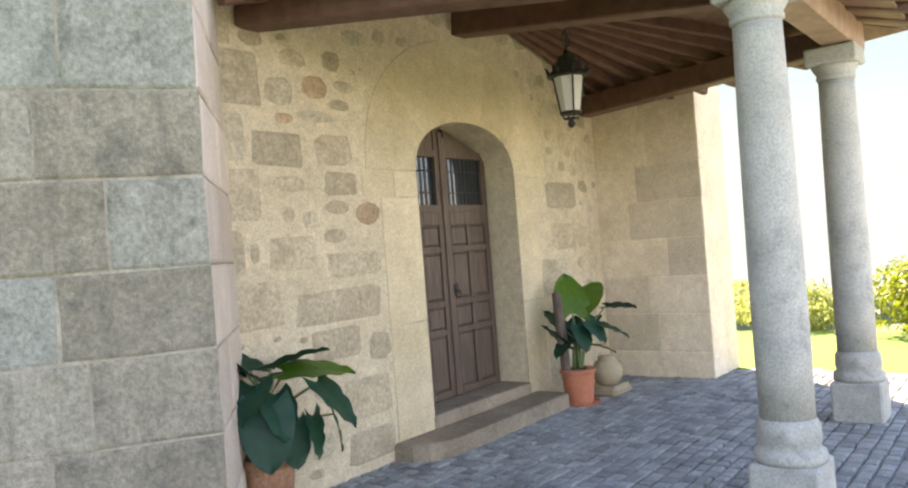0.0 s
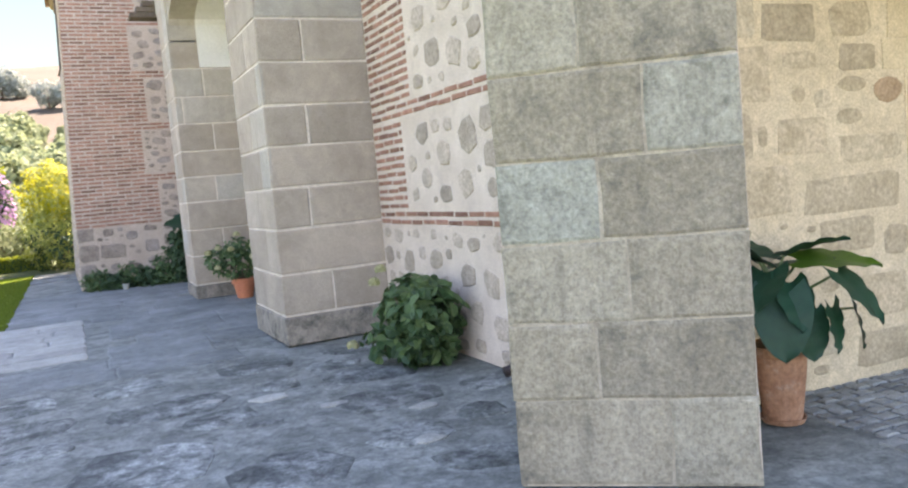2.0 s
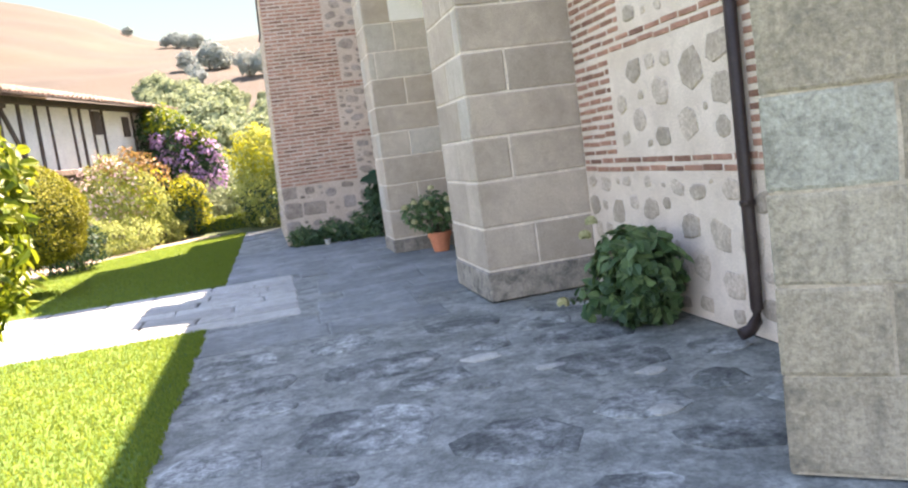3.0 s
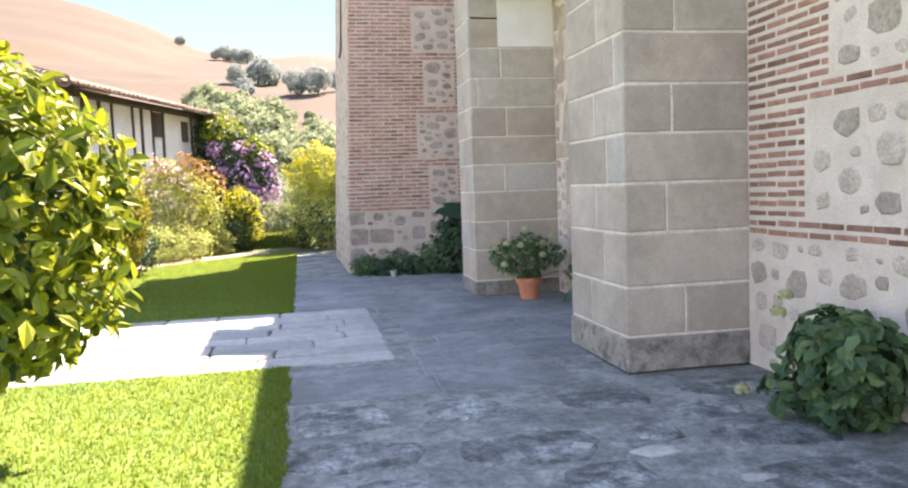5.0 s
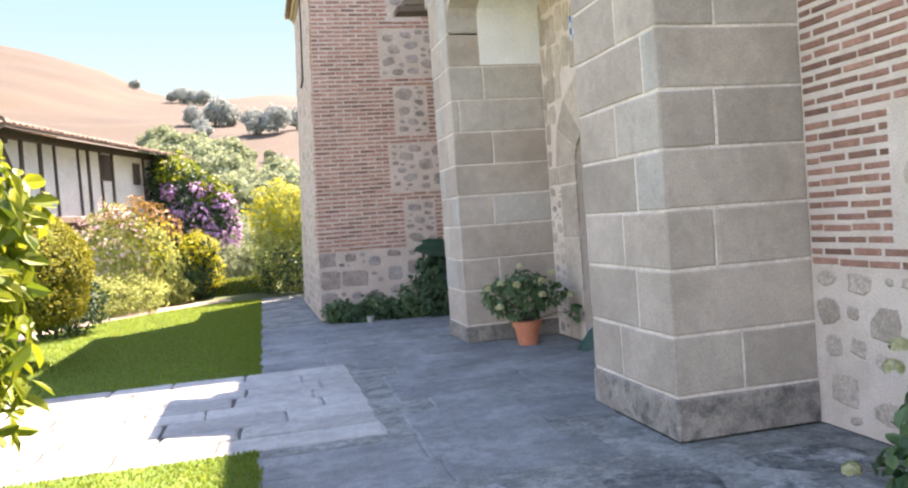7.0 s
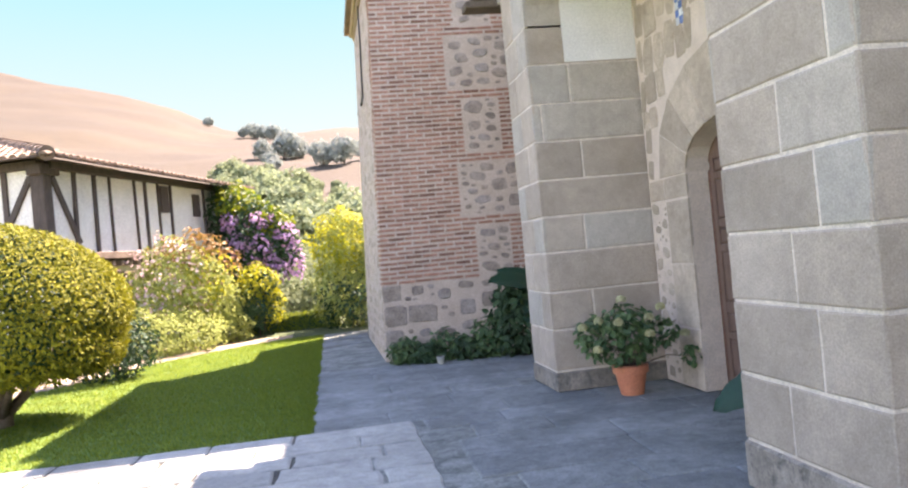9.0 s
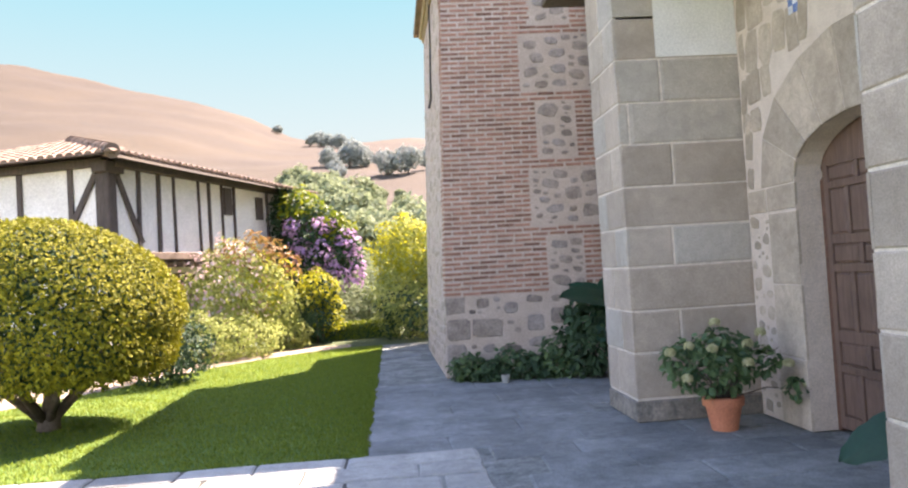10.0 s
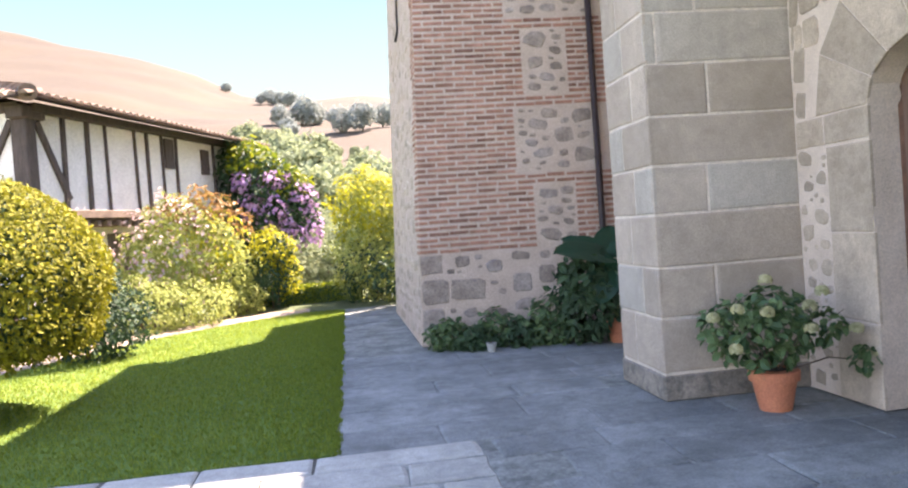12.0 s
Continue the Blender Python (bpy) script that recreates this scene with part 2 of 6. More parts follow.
def add_lathe(bm, profile, sides=24, at=(0, 0, 0)):
    """Turn a profile of (radius, z) about the z axis."""
    o = Vector(at)
    rings = [[bm.verts.new(o + Vector((r * math.cos(t), r * math.sin(t), z))) for t in (2 * math.pi * k / sides for k in range(sides))] for r, z in profile]
    for p, q in zip(rings, rings[1:]):
        for k in range(sides):
            bm.faces.new((p[k], p[(k + 1) % sides], q[(k + 1) % sides], q[k]))
    bm.faces.new(rings[0][::-1])
    bm.faces.new(rings[-1])


def prism(name, outline, depth, material, m, parent=None, label=""):
    """Extrude an outline of (u, z) from n=0 back to n=-depth in the frame m, whose axes are u, n, z."""
    bm = bmesh.new()
    a = [bm.verts.new((u, 0, z)) for u, z in outline]
    b = [bm.verts.new((u, -depth, z)) for u, z in outline]
    bm.faces.new(a)
    bm.faces.new(b[::-1])
    k = len(a)
    for i in range(k):
        bm.faces.new((a[i], a[(i + 1) % k], b[(i + 1) % k], b[i]))
    return part(name, bm, material, parent, label, m)


def wall_frame(x, y, ux, uy):
    """Frame with u along (ux, uy), n outwards to the right of it seen along u, z up."""
    u = Vector((ux, uy, 0)).normalized()
    n = Vector((u.y, -u.x, 0))
    return Matrix(((u.x, n.x, 0, x), (u.y, n.y, 0, y), (0, 0, 1, 0), (0, 0, 0, 1)))


# ---- masonry helpers ----
def piece_mesh(poly, proud, bevel, back=0.02):
    """Verts and faces of one stone: outline poly of (u, z), its face standing proud of n=0, its edge rounded by bevel."""
    k = len(poly)
    cu, cz = sum(p[0] for p in poly) / k, sum(p[1] for p in poly) / k
    size = min(max(p[0] for p in poly) - min(p[0] for p in poly), max(p[1] for p in poly) - min(p[1] for p in poly)) / 2
    f = max(0.3, 1 - bevel / max(size, 0.004))
    vs = [(u, -back, z) for u, z in poly] + [(u, proud * 0.35, z) for u, z in poly] + [(cu + (u - cu) * f, proud, cz + (z - cz) * f) for u, z in poly]
    fs = []
    for i in range(k):
        j = (i + 1) % k
        fs += [(i, j, k + j, k + i), (k + i, k + j, 2 * k + j, 2 * k + i)]
    fs.append(tuple(range(2 * k, 3 * k)))
    return vs, fs


def set_pieces(name, polys, material, m, parent, proud=0.01, bevel=0.012, limit=300, wobble=0.0, rest="masonry"):
    """Lay stones on a wall: the first ones as parts of their own, those past the limit joined."""
    joined_v, joined_f = [], []
    for i, poly in enumerate(polys):
        p = proud * (1 + wobble * random.uniform(-1, 1))
        vs, fs = piece_mesh(poly, p, bevel)
        if i < limit:
            add_mesh(name, vs, [f[::-1] for f in fs], material, parent, m=m)
        else:
            o = len(joined_v)
            joined_v += vs
            joined_f += [tuple(o + a for a in f[::-1]) for f in fs]
    if joined_v:
        tagged(add_mesh(rest, joined_v, joined_f, material, parent, m=m), kind="stuff")


def rect_poly(u0, u1, z0, z1, jitter=0.004):
    """Slightly uneven rectangle of eight points."""
    um, zm = (u0 + u1) / 2, (z0 + z1) / 2
    return [(u + random.uniform(-jitter, jitter), z + random.uniform(-jitter, jitter))
            for u, z in ((u0, z0), (um, z0), (u1, z0), (u1, zm), (u1, z1), (um, z1), (u0, z1), (u0, zm))]


def ashlar(u0, u1, courses, widths, joint=0.021, shift=0.0, jitter=0.004):
    """Blocks in courses: courses are the z of the bed joints, widths the block widths in turn."""
    out = []
    for row, (z0, z1) in enumerate(zip(courses, courses[1:])):
        u = u0
        cuts = [u0]
        seq = widths[row % len(widths)]
        k = 0
        while cuts[-1] < u1 - 0.001:
            w = seq[k % len(seq)]
            nxt = cuts[-1] + w
            cuts.append(u1 if u1 - nxt < 0.1 else nxt)
            k += 1
        for a, b in zip(cuts, cuts[1:]):
            out.append(rect_poly(a + (joint / 2 if a > u0 else 0), b - (joint / 2 if b < u1 else 0), z0 + joint / 2, z1 - joint / 2, jitter))
    return out


def rubble(u0, u1, z0, z1, sizes, seed, gap=0.02, tries=500, keep_out=None, flat=0.62, fill=1.0):
    """Irregular stones scattered without overlap in a rectangle; sizes: (smallest, largest) half widths, the large ones first."""
    rnd = random.Random(seed)
    cell = 0.012
    nu, nz = int((u1 - u0) / cell) + 1, int((z1 - z0) / cell) + 1
    gu, gz = np.meshgrid(u0 + cell * np.arange(nu), z0 + cell * np.arange(nz), indexing="ij")
    used = np.zeros((nu, nz), bool)
    if keep_out is not None:
        used |= keep_out(gu, gz)
    out = []
    for i in range(int(tries)):
        t = i / tries
        a = sizes[1] * (1 - t) + sizes[0] * t
        a *= rnd.uniform(0.75, 1.2)
        b = a * rnd.uniform(flat * 0.75, min(1.0, flat * 1.35))
        cu, cz = rnd.uniform(u0 + a * 0.9, u1 - a * 0.9), rnd.uniform(z0 + b * 0.95, z1 - b * 0.95)
        if u1 - u0 < 2 * a or z1 - z0 < 2 * b:
            continue
        th = rnd.uniform(-0.25, 0.25)
        su, sz = (gu - cu) * math.cos(th) + (gz - cz) * math.sin(th), -(gu - cu) * math.sin(th) + (gz - cz) * math.cos(th)
        sq = rnd.uniform(2.6, 7.0)
        inside = (np.abs(su) / (a + gap)) ** sq + (np.abs(sz) / (b + gap)) ** sq < 1
        if (used & inside).any() or rnd.random() > fill:
            continue
        used |= inside
        k = rnd.choice((7, 8, 9, 9, 10))
        poly = []
        for j in range(k):
            g = 2 * math.pi * (j + rnd.uniform(-0.25, 0.25)) / k
            c, s = math.cos(g), math.sin(g)
            r = (abs(c) ** sq + abs(s) ** sq) ** (-1 / sq) * rnd.uniform(0.8, 1.0)
            pu, pz = a * r * c, b * r * s
            poly.append((cu + pu * math.cos(th) - pz * math.sin(th), cz + pu * math.sin(th) + pz * math.cos(th)))
        out.append(poly)
    return out


def brick_rows(u0, u1, z0, z1, pitch=0.075, high=0.042, long=0.245, joint=0.02, left=None, right=None):
    """Courses of thin bricks; left(z), right(z) may move the ends."""
    out = []
    rows = max(1, round((z1 - z0) / pitch))
    for r in range(rows):
        z = z0 + r * (z1 - z0) / rows
        a = left(z) if left else u0
        b = right(z) if right else u1
        u = a - (long + joint) * (0.5 if r % 2 else 0.0)
        while u < b - 0.02:
            p, q = max(u, a), min(u + long * random.uniform(0.94, 1.04), b)
            if q - p > 0.05:
                dz = random.uniform(-0.004, 0.004)
                h = high * random.uniform(0.9, 1.1)
                out.append([(p, z + dz), (q, z + dz + random.uniform(-0.003, 0.003)), (q, z + dz + h), (p, z + dz + h + random.uniform(-0.003, 0.003))])
            u += long + joint
    return out


def coursed(u0, u1, z0, z1, high, wide, seed, gap=0.016, skip=0.1, shrink=(0.85, 1.0), keep_out=None, rough=0.2):
    """Roughly coursed rubble: rows of uneven stones with cut corners; high, wide: (least, most) in metres."""
    rnd = random.Random(seed)
    out, z = [], z0
    while z < z1 - high[0] * 0.5:
        h = min(rnd.uniform(*high), z1 - z)
        if z1 - z - h < high[0] * 0.5:
            h = z1 - z
        u = u0 - rnd.uniform(0, wide[0])
        while u < u1 - wide[0] * 0.4:
            w = rnd.uniform(*wide) * (0.7 + 0.5 * h / high[1])
            a, b = max(u, u0), min(u + w, u1)
            off = rnd.uniform(-0.22, 0.22) * h
            parts = [(max(z0, z + off), min(z1, z + h + off * 0.6))]
            for c, d in parts:
                if b - a < wide[0] * 0.4 or rnd.random() < skip:
                    continue
                k = rnd.uniform(*shrink)
                cu, cz = (a + b) / 2 + rnd.uniform(-1, 1) * (1 - k) * 0.4 * (b - a), (c + d) / 2 + rnd.uniform(-1, 1) * (1 - k) * 0.4 * (d - c)
                hu, hz = ((b - a) / 2 * k - gap / 2), ((d - c) / 2 * k - gap / 2)
                if hu < 0.012 or hz < 0.012:
                    continue
                if keep_out is not None:
                    tu = np.array([cu - hu, cu, cu + hu] * 3)
                    tz = np.array([cz - hz] * 3 + [cz] * 3 + [cz + hz] * 3)
                    if keep_out(tu, tz).any():
                        continue
                e = rnd.uniform(0.25, 0.8)
                pts = [(-1 + e, -1), (1 - e * rnd.random(), -1), (1, -1 + e), (1, 1 - e * rnd.random()), (1 - e, 1), (-1 + e * rnd.random(), 1), (-1, 1 - e), (-1, -1 + e * rnd.random())]
                th = rnd.uniform(-0.16, 0.16)
                q = []
                for pu_, pz_ in pts:
                    x_, y_ = hu * pu_ * (1 - rnd.uniform(0, rough)), hz * pz_ * (1 - rnd.uniform(0, rough * 1.5))
                    q.append((cu + x_ - y_ * th, cz + y_ + x_ * th))
                out.append(q)
            u += w
        z += h
    return out


def land_mat():
    """Dry golden grass on the hills, greener low down, by the slope's own height and broad patches."""
    def build(nt, b):
        tc = nt.nodes.new("ShaderNodeTexCoord")
        sep = nt.nodes.new("ShaderNodeSeparateXYZ")
        nt.links.new(tc.outputs["Object"], sep.inputs[0])
        hmap = nd(nt, "ShaderNodeMapRange")
        hmap.inputs[1].default_value, hmap.inputs[2].default_value = 0.0, 6.0
        nt.links.new(sep.outputs[2], hmap.inputs[0])
        dry = ramp(nt, noise_fac(nt, 0.035, 6, 0.6), (0.3, (0.029, 0.0198, 0.0081)), (0.7, (0.052, 0.0365, 0.0154)))
        dry = mix(nt, ramp(nt, noise_fac(nt, 0.12, 8, 0.7, distort=0.5), (0.56, (0, 0, 0)), (0.70, (0.75, 0.75, 0.75))), dry, (0.026, 0.0215, 0.0115))
        green = ramp(nt, noise_fac(nt, 0.2, 6, 0.6), (0.3, (0.04, 0.065, 0.018)), (0.7, (0.085, 0.105, 0.035)))
        col = mix(nt, hmap.outputs[0], green, dry)
        nt.links.new(col, b.inputs["Base Color"])
        b.inputs["Roughness"].default_value = 0.95
        bump(nt, b, noise_fac(nt, 0.8, 5, 0.7), 0.4, 0.4)
    return mat("valley and hill grass", build)


M["land"] = land_mat()


# ---- the large structure ----
XF = 3.65                       # long facade
TILT = radians(-4.5)            # portico wall against the long facade
PORT = wall_frame(XF, 1.578, math.cos(TILT), math.sin(TILT))
FAC = wall_frame(XF, 20.0, 0, -1)        # u = 20 - y, n towards -x


def structure(ob, label, category):
    return tagged(ob, label, category, kind="structure")


def arch_points(uc, half, spring, rise, steps=14):
    """Left spring to right spring over a three-centred arch."""
    return [(uc - half * math.cos(math.pi * k / steps), spring + rise * math.sin(math.pi * k / steps) ** 0.85) for k in range(steps + 1)]


# ground, lawn, paths
def terrain(x, y):
    """Height of the land: flat round the church, hills rising to the north, a valley falling away to the east."""
    up = max(0.0, (y - 34) / 266)
    ridge = np.interp(x, (-400, -250, -133, -113, -93, -72, -50, -35, -26, -9, 13, 40, 80, 150), (98, 94, 86.5, 81.5, 75, 70, 62.5, 55.2, 53.2, 52, 52.6, 46, 8, -20))
    z = ridge * (min(up, 1.0) - 0.45 * max(0.0, up - 1.0)) + min(up, 1.0) * (1.2 + 4 * (1 - min(up, 1.0))) * noise.noise(Vector((x * 0.02, y * 0.02, 3.1)))
    z += min(1.0, up * 3) * (0.5 + 1.9 * (1 - min(up, 1.0))) * noise.noise(Vector((x * 0.07, y * 0.05, 0.3)))
    east = max(0.0, x - 14) * max(1.0 if y < 40 else max(0.0, 1 - (y - 40) / 120), min(1.0, max(0.0, (x - 90) / 80)))
    z -= 90 * (1 - math.exp(-east / 300))
    west = max(0.0, -40 - x) * (1.0 if y < 40 else 0.0)
    return -0.08 + z + 0.03 * west


def grid_values(lo, hi, mid0, mid1, fine, coarse):
    out, v = [], lo
    while v < hi:
        out.append(v)
        v += fine if mid0 <= v < mid1 else coarse
    return out + [hi]


gx, gy = grid_values(-1000, 1000, -140, 60, 5, 20), grid_values(-600, 900, 26, 320, 5, 20)
gv = [(x, y, terrain(x, y)) for x in gx for y in gy]
gf, ny = [], len(gy)
for i in range(len(gx) - 1):
    for j in range(ny - 1):
        gf.append((i * ny + j, (i + 1) * ny + j, (i + 1) * ny + j + 1, i * ny + j + 1))
land = structure(add_mesh("ground", gv, gf, M["land"]), "green valley ground rising to dry golden hills", "ground")
for poly in land.data.polygons:
    poly.use_smooth = True
paving = structure(box("pavement", (-0.26, -14, -0.3), (4.3, 22, -0.012), M["paving_joint"]), "worn grey flagstone pavement beside the church", "pavement")
path = structure(box("path", (-14, 7.04, -0.3), (-0.262, 10.36, -0.012), M["joint_dark"]), "pale granite slab path across the lawn", "path")
structure(box("lawn", (-14, 10.362, -0.3), (-0.262, 20.9, 0.0), M["lawn"]), "mown green lawn beyond the slab path", "lawn")
structure(box("lawn", (-14, -14, -0.3), (-0.262, 7.038, 0.0), M["lawn"]), "mown green lawn beside the pavement", "lawn")
BED = ((-14.0, 14.0), (-5.6, 14.6), (-4.45, 16.4), (-3.45, 18.5), (-2.0, 20.15), (-0.95, 20.85))
bed_pts = list(BED) + [(-0.95, 23.5), (-14.0, 23.5)]
bed_n = len(bed_pts)
structure(add_mesh("flower_bed", [(x, y, z) for z in (-0.2, 0.012) for x, y in bed_pts], [tuple(range(bed_n, 2 * bed_n)), tuple(range(bed_n))[::-1]] + [(i, (i + 1) % bed_n, bed_n + (i + 1) % bed_n, bed_n + i) for i in range(bed_n)], M["dry_earth"]), "pale dry earth bed along the lawn's edge", "flower bed")
FLOOR = Matrix(((1, 0, 0, 0), (0, 0, 1, 0), (0, 1, 0, 0), (0, 0, 0, 1)))     # u, n, z to x, z, y
PORT_TURN = Matrix.Translation((XF, 1.578, 0)) @ Matrix.Rotation(TILT, 4, "Z")
court = structure(box("portico_floor", (0.62, -4.4, -0.3), (6.2, 0.0, -0.010), M["paving_joint"], m=PORT_TURN), "grey granite sett floor under the portico", "floor")
# unseen pale floor, added to bounce sunlight up under the portico
structure(box("forecourt", (0.62, -15.0, -0.3), (6.2, -4.402, -0.014), M["slab"], m=PORT_TURN), "unseen pale slab floor added to bounce sunlight into the portico", "pavement")
structure(box("lawn", (6.202, -9, -0.3), (9.3, 9, 0.0), M["lawn"], m=PORT_TURN), "sunlit mown lawn beyond the portico", "lawn")

# nave: long facade with the porch door, portico wall with its door, back walls, roof
NAVE_H = 6.5
D1 = (8.90, 1.02, 2.20, 0.46)    # porch door: y of its middle, half width, spring, rise
fo = [(20 - 14.9, 0)] + [(20 - D1[0] - D1[1], 0)] + arch_points(20 - D1[0], *D1[1:]) + [(20 - D1[0] + D1[1], 0), (20 - 1.578, 0), (20 - 1.578, NAVE_H), (20 - 14.9, NAVE_H)]
wall_west = structure(prism("wall_west", fo, 0.8, M["mortar_pale"], FAC), "pale limewashed rubble and brick church wall", "wall")
D2 = (3.13, 0.71, 2.16, 0.44)   # portico door
po = [(-0.02, 0), (D2[0] - D2[1], 0)] + arch_points(*D2) + [(D2[0] + D2[1], 0), (5.53, 0), (5.53, NAVE_H), (-0.02, NAVE_H)]
jy = 20 - D1[0]
uc, half, spring, rise = D2
wall_south = structure(prism("wall_south", po, 0.8, M["mortar_yellow"], PORT), "ochre-mortared rubble church wall under the portico", "wall")
wall_return = structure(box("wall_return", (5.53, -0.8, 0), (6.3, 1.15, NAVE_H), M["pale_sand"], m=PORT), "warm sandstone block return wall beside the portico", "wall")
structure(box("wall_east", (9.0, 2.3, 0), (9.8, 14.9, NAVE_H), M["mortar_pale"]), "plain church back wall", "wall")
structure(box("wall_north", (4.45, 14.1, 0), (8.998, 14.896, NAVE_H), M["mortar_pale"]), "plain church end wall", "wall")


def slab(name, pts, thick, material, label, category):
    """Sloping slab through four corner points, thickened downwards."""
    vs = [Vector(p) for p in pts] + [Vector(p) - Vector((0, 0, thick)) for p in pts]
    return structure(add_mesh(name, vs, [(0, 1, 2, 3), (7, 6, 5, 4), (0, 4, 5, 1), (1, 5, 6, 2), (2, 6, 7, 3), (3, 7, 4, 0)], material), label, category)


slab("roof", ((3.3, 1.2, NAVE_H), (6.7, 1.2, 7.9), (6.7, 15.2, 7.9), (3.3, 15.2, NAVE_H)), 0.16, M["roof_tile"], "clay tile church roof slope", "roof")
slab("roof", ((6.7, 1.2, 7.9), (10.0, 1.0, NAVE_H), (10.0, 15.2, NAVE_H), (6.7, 15.2, 7.9)), 0.16, M["roof_tile"], "clay tile church roof slope", "roof")

# brick tower block
TW = (0.80, 14.896, 5.0, 19.4, 6.5)
BAT = 0.043                      # the west face leans in by this much a metre
tv = [(TW[0] + BAT * z - 0.06 * (y > 15), y, z) for z in (0, TW[4]) for y in (TW[1], TW[3])] + [(TW[2], y, z) for z in (0, TW[4]) for y in (TW[1], TW[3])]
tower = structure(add_mesh("tower_wall", tv, [(0, 1, 3, 2), (4, 6, 7, 5), (0, 2, 6, 4), (1, 5, 7, 3), (2, 3, 7, 6), (0, 4, 5, 1)], M["mortar_pink"]), "brick and rubble tower block of the church", "tower")
tl = TW[0] + BAT * TW[4]
for k, (d, z0, z1) in enumerate(((0.07, 6.32, 6.42), (0.13, 6.422, 6.52))):
    part("cornice", (lambda b: (add_box(b, (tl - d - 0.03, TW[1] - d, z0), (TW[2] - 0.01, TW[3] + d, z1), 0.03), b)[1])(bmesh.new()), M["yellow_stone"], tower, "ochre moulded eaves cornice")
# unseen stage and roof, added so the tower's shadow reaches over the path
structure(box("tower_upper_stage", (1.95, TW[1] + 0.01, 6.5), (TW[2], TW[3] - 0.4, 7.55), M["mortar_pink"]), "unseen upper stage added to lengthen the tower's shadow", "tower")
structure(box("tower_upper_roof", (1.68, TW[1] - 0.27, 7.55), (TW[2] + 0.2, TW[3] - 0.2, 7.7), M["roof_tile"], bevel=0.03), "unseen roof of the added upper stage, widening its shadow", "roof")
# hidden block, added to keep sun off the ground beside the tower
structure(box("church_end_block", (1.45, TW[3] + 0.002, 0), (6.0, 21.6, 5.0), M["mortar_pink"]), "unseen block added behind the tower to shade the ground", "wall")
ax, ay, bx, by, tz = tl - 0.26, TW[1] - 0.26, TW[2] + 0.3, TW[3] + 0.26, 6.62
structure(add_mesh("tower_roof", [(ax, ay, tz - .1), (bx, ay, tz - .1), (bx, by, tz - .1), (ax, by, tz - .1), (ax, ay, tz), (bx, ay, tz), (bx, by, tz), (ax, by, tz), ((ax + bx) / 2, (ay + by) / 2, tz + 0.6)],
                   [(3, 2, 1, 0), (0, 1, 5, 4), (1, 2, 6, 5), (2, 3, 7, 6), (3, 0, 4, 7), (4, 5, 8), (5, 6, 8), (6, 7, 8), (7, 4, 8)], M["roof_tile"]), "hipped clay tile tower roof", "roof")

# stone buttresses of the porch
BUTT = []
for x0, y0, y1, top in ((2.55, 5.82, 7.15, 4.6), (2.40, 10.83, 11.77, 4.6)):
    BUTT.append((structure(box("buttress", (x0, y0, 0), (XF, y1, top), M["mortar_ash"]), "tall grey sandstone ashlar buttress of the porch", "buttress"), x0, y0, y1, top))

# diagonal corner pier
PIER_L, PIER_R = Vector((2.55, 1.37, 0)), Vector((3.40, 0.69, 0))
pu = (PIER_R - PIER_L).normalized()
PIER = wall_frame(2.55, 1.37, pu.x, pu.y)
PW = (PIER_R - PIER_L).length
pq = [(u, n, z) for z in (0, 5.2) for u, n in ((0, 0), (PW, 0), (PW + 0.22, -1.6), (0, -1.6))]
pier = structure(add_mesh("corner_buttress", pq, [(3, 2, 1, 0), (4, 5, 6, 7), (0, 1, 5, 4), (1, 2, 6, 5), (2, 3, 7, 6), (3, 0, 4, 7)], M["mortar_pier"], m=PIER), "lichened granite diagonal corner buttress", "buttress")

# porch between the buttresses: stone arch, plaster vault, tiled roof
po2 = [(20 - 10.83, 3.57)] + [(u, z) for u, z in arch_points(20 - 8.99, 1.84, 4.2, 0.36)] + [(20 - 7.15, 4.6), (20 - 10.83, 4.6)]
AR = wall_frame(2.43, 20.0, 0, -1)
porch_arch = structure(prism("porch_arch", po2, 0.38, M["ashlar"], AR), "grey sandstone porch arch between the buttresses", "arch")
VA = wall_frame(2.812, 20.0, 0, -1)
structure(prism("porch_vault", po2, 0.836, M["plaster"], VA), "white plastered vault of the porch", "vault")
structure(box("plaster_panel", (2.812, 10.818, 3.58), (3.645, 10.829, 4.59), M["plaster"]), "white plaster panel above the buttress", "plaster")
slab("roof", ((2.3, 5.6, 4.72), (3.66, 5.6, 5.2), (3.66, 10.74, 5.2), (2.3, 10.74, 4.72)), 0.10, M["roof_tile"], "clay tile roof of the porch", "roof")
# cap roof is out of view, placed so that its shadow steps across the path
slab("roof", ((2.0, 11.1, 5.4), (3.66, 11.1, 6.1), (3.66, 12.6, 6.1), (2.0, 12.6, 5.4)), 0.12, M["roof_tile"], "clay tile cap roof out of view, placed for its shadow", "roof")
structure(box("wall_cap", (2.40, 10.84, 4.6), (XF, 12.2, 5.27), M["ashlar"]), "sandstone masonry above the buttress", "wall")


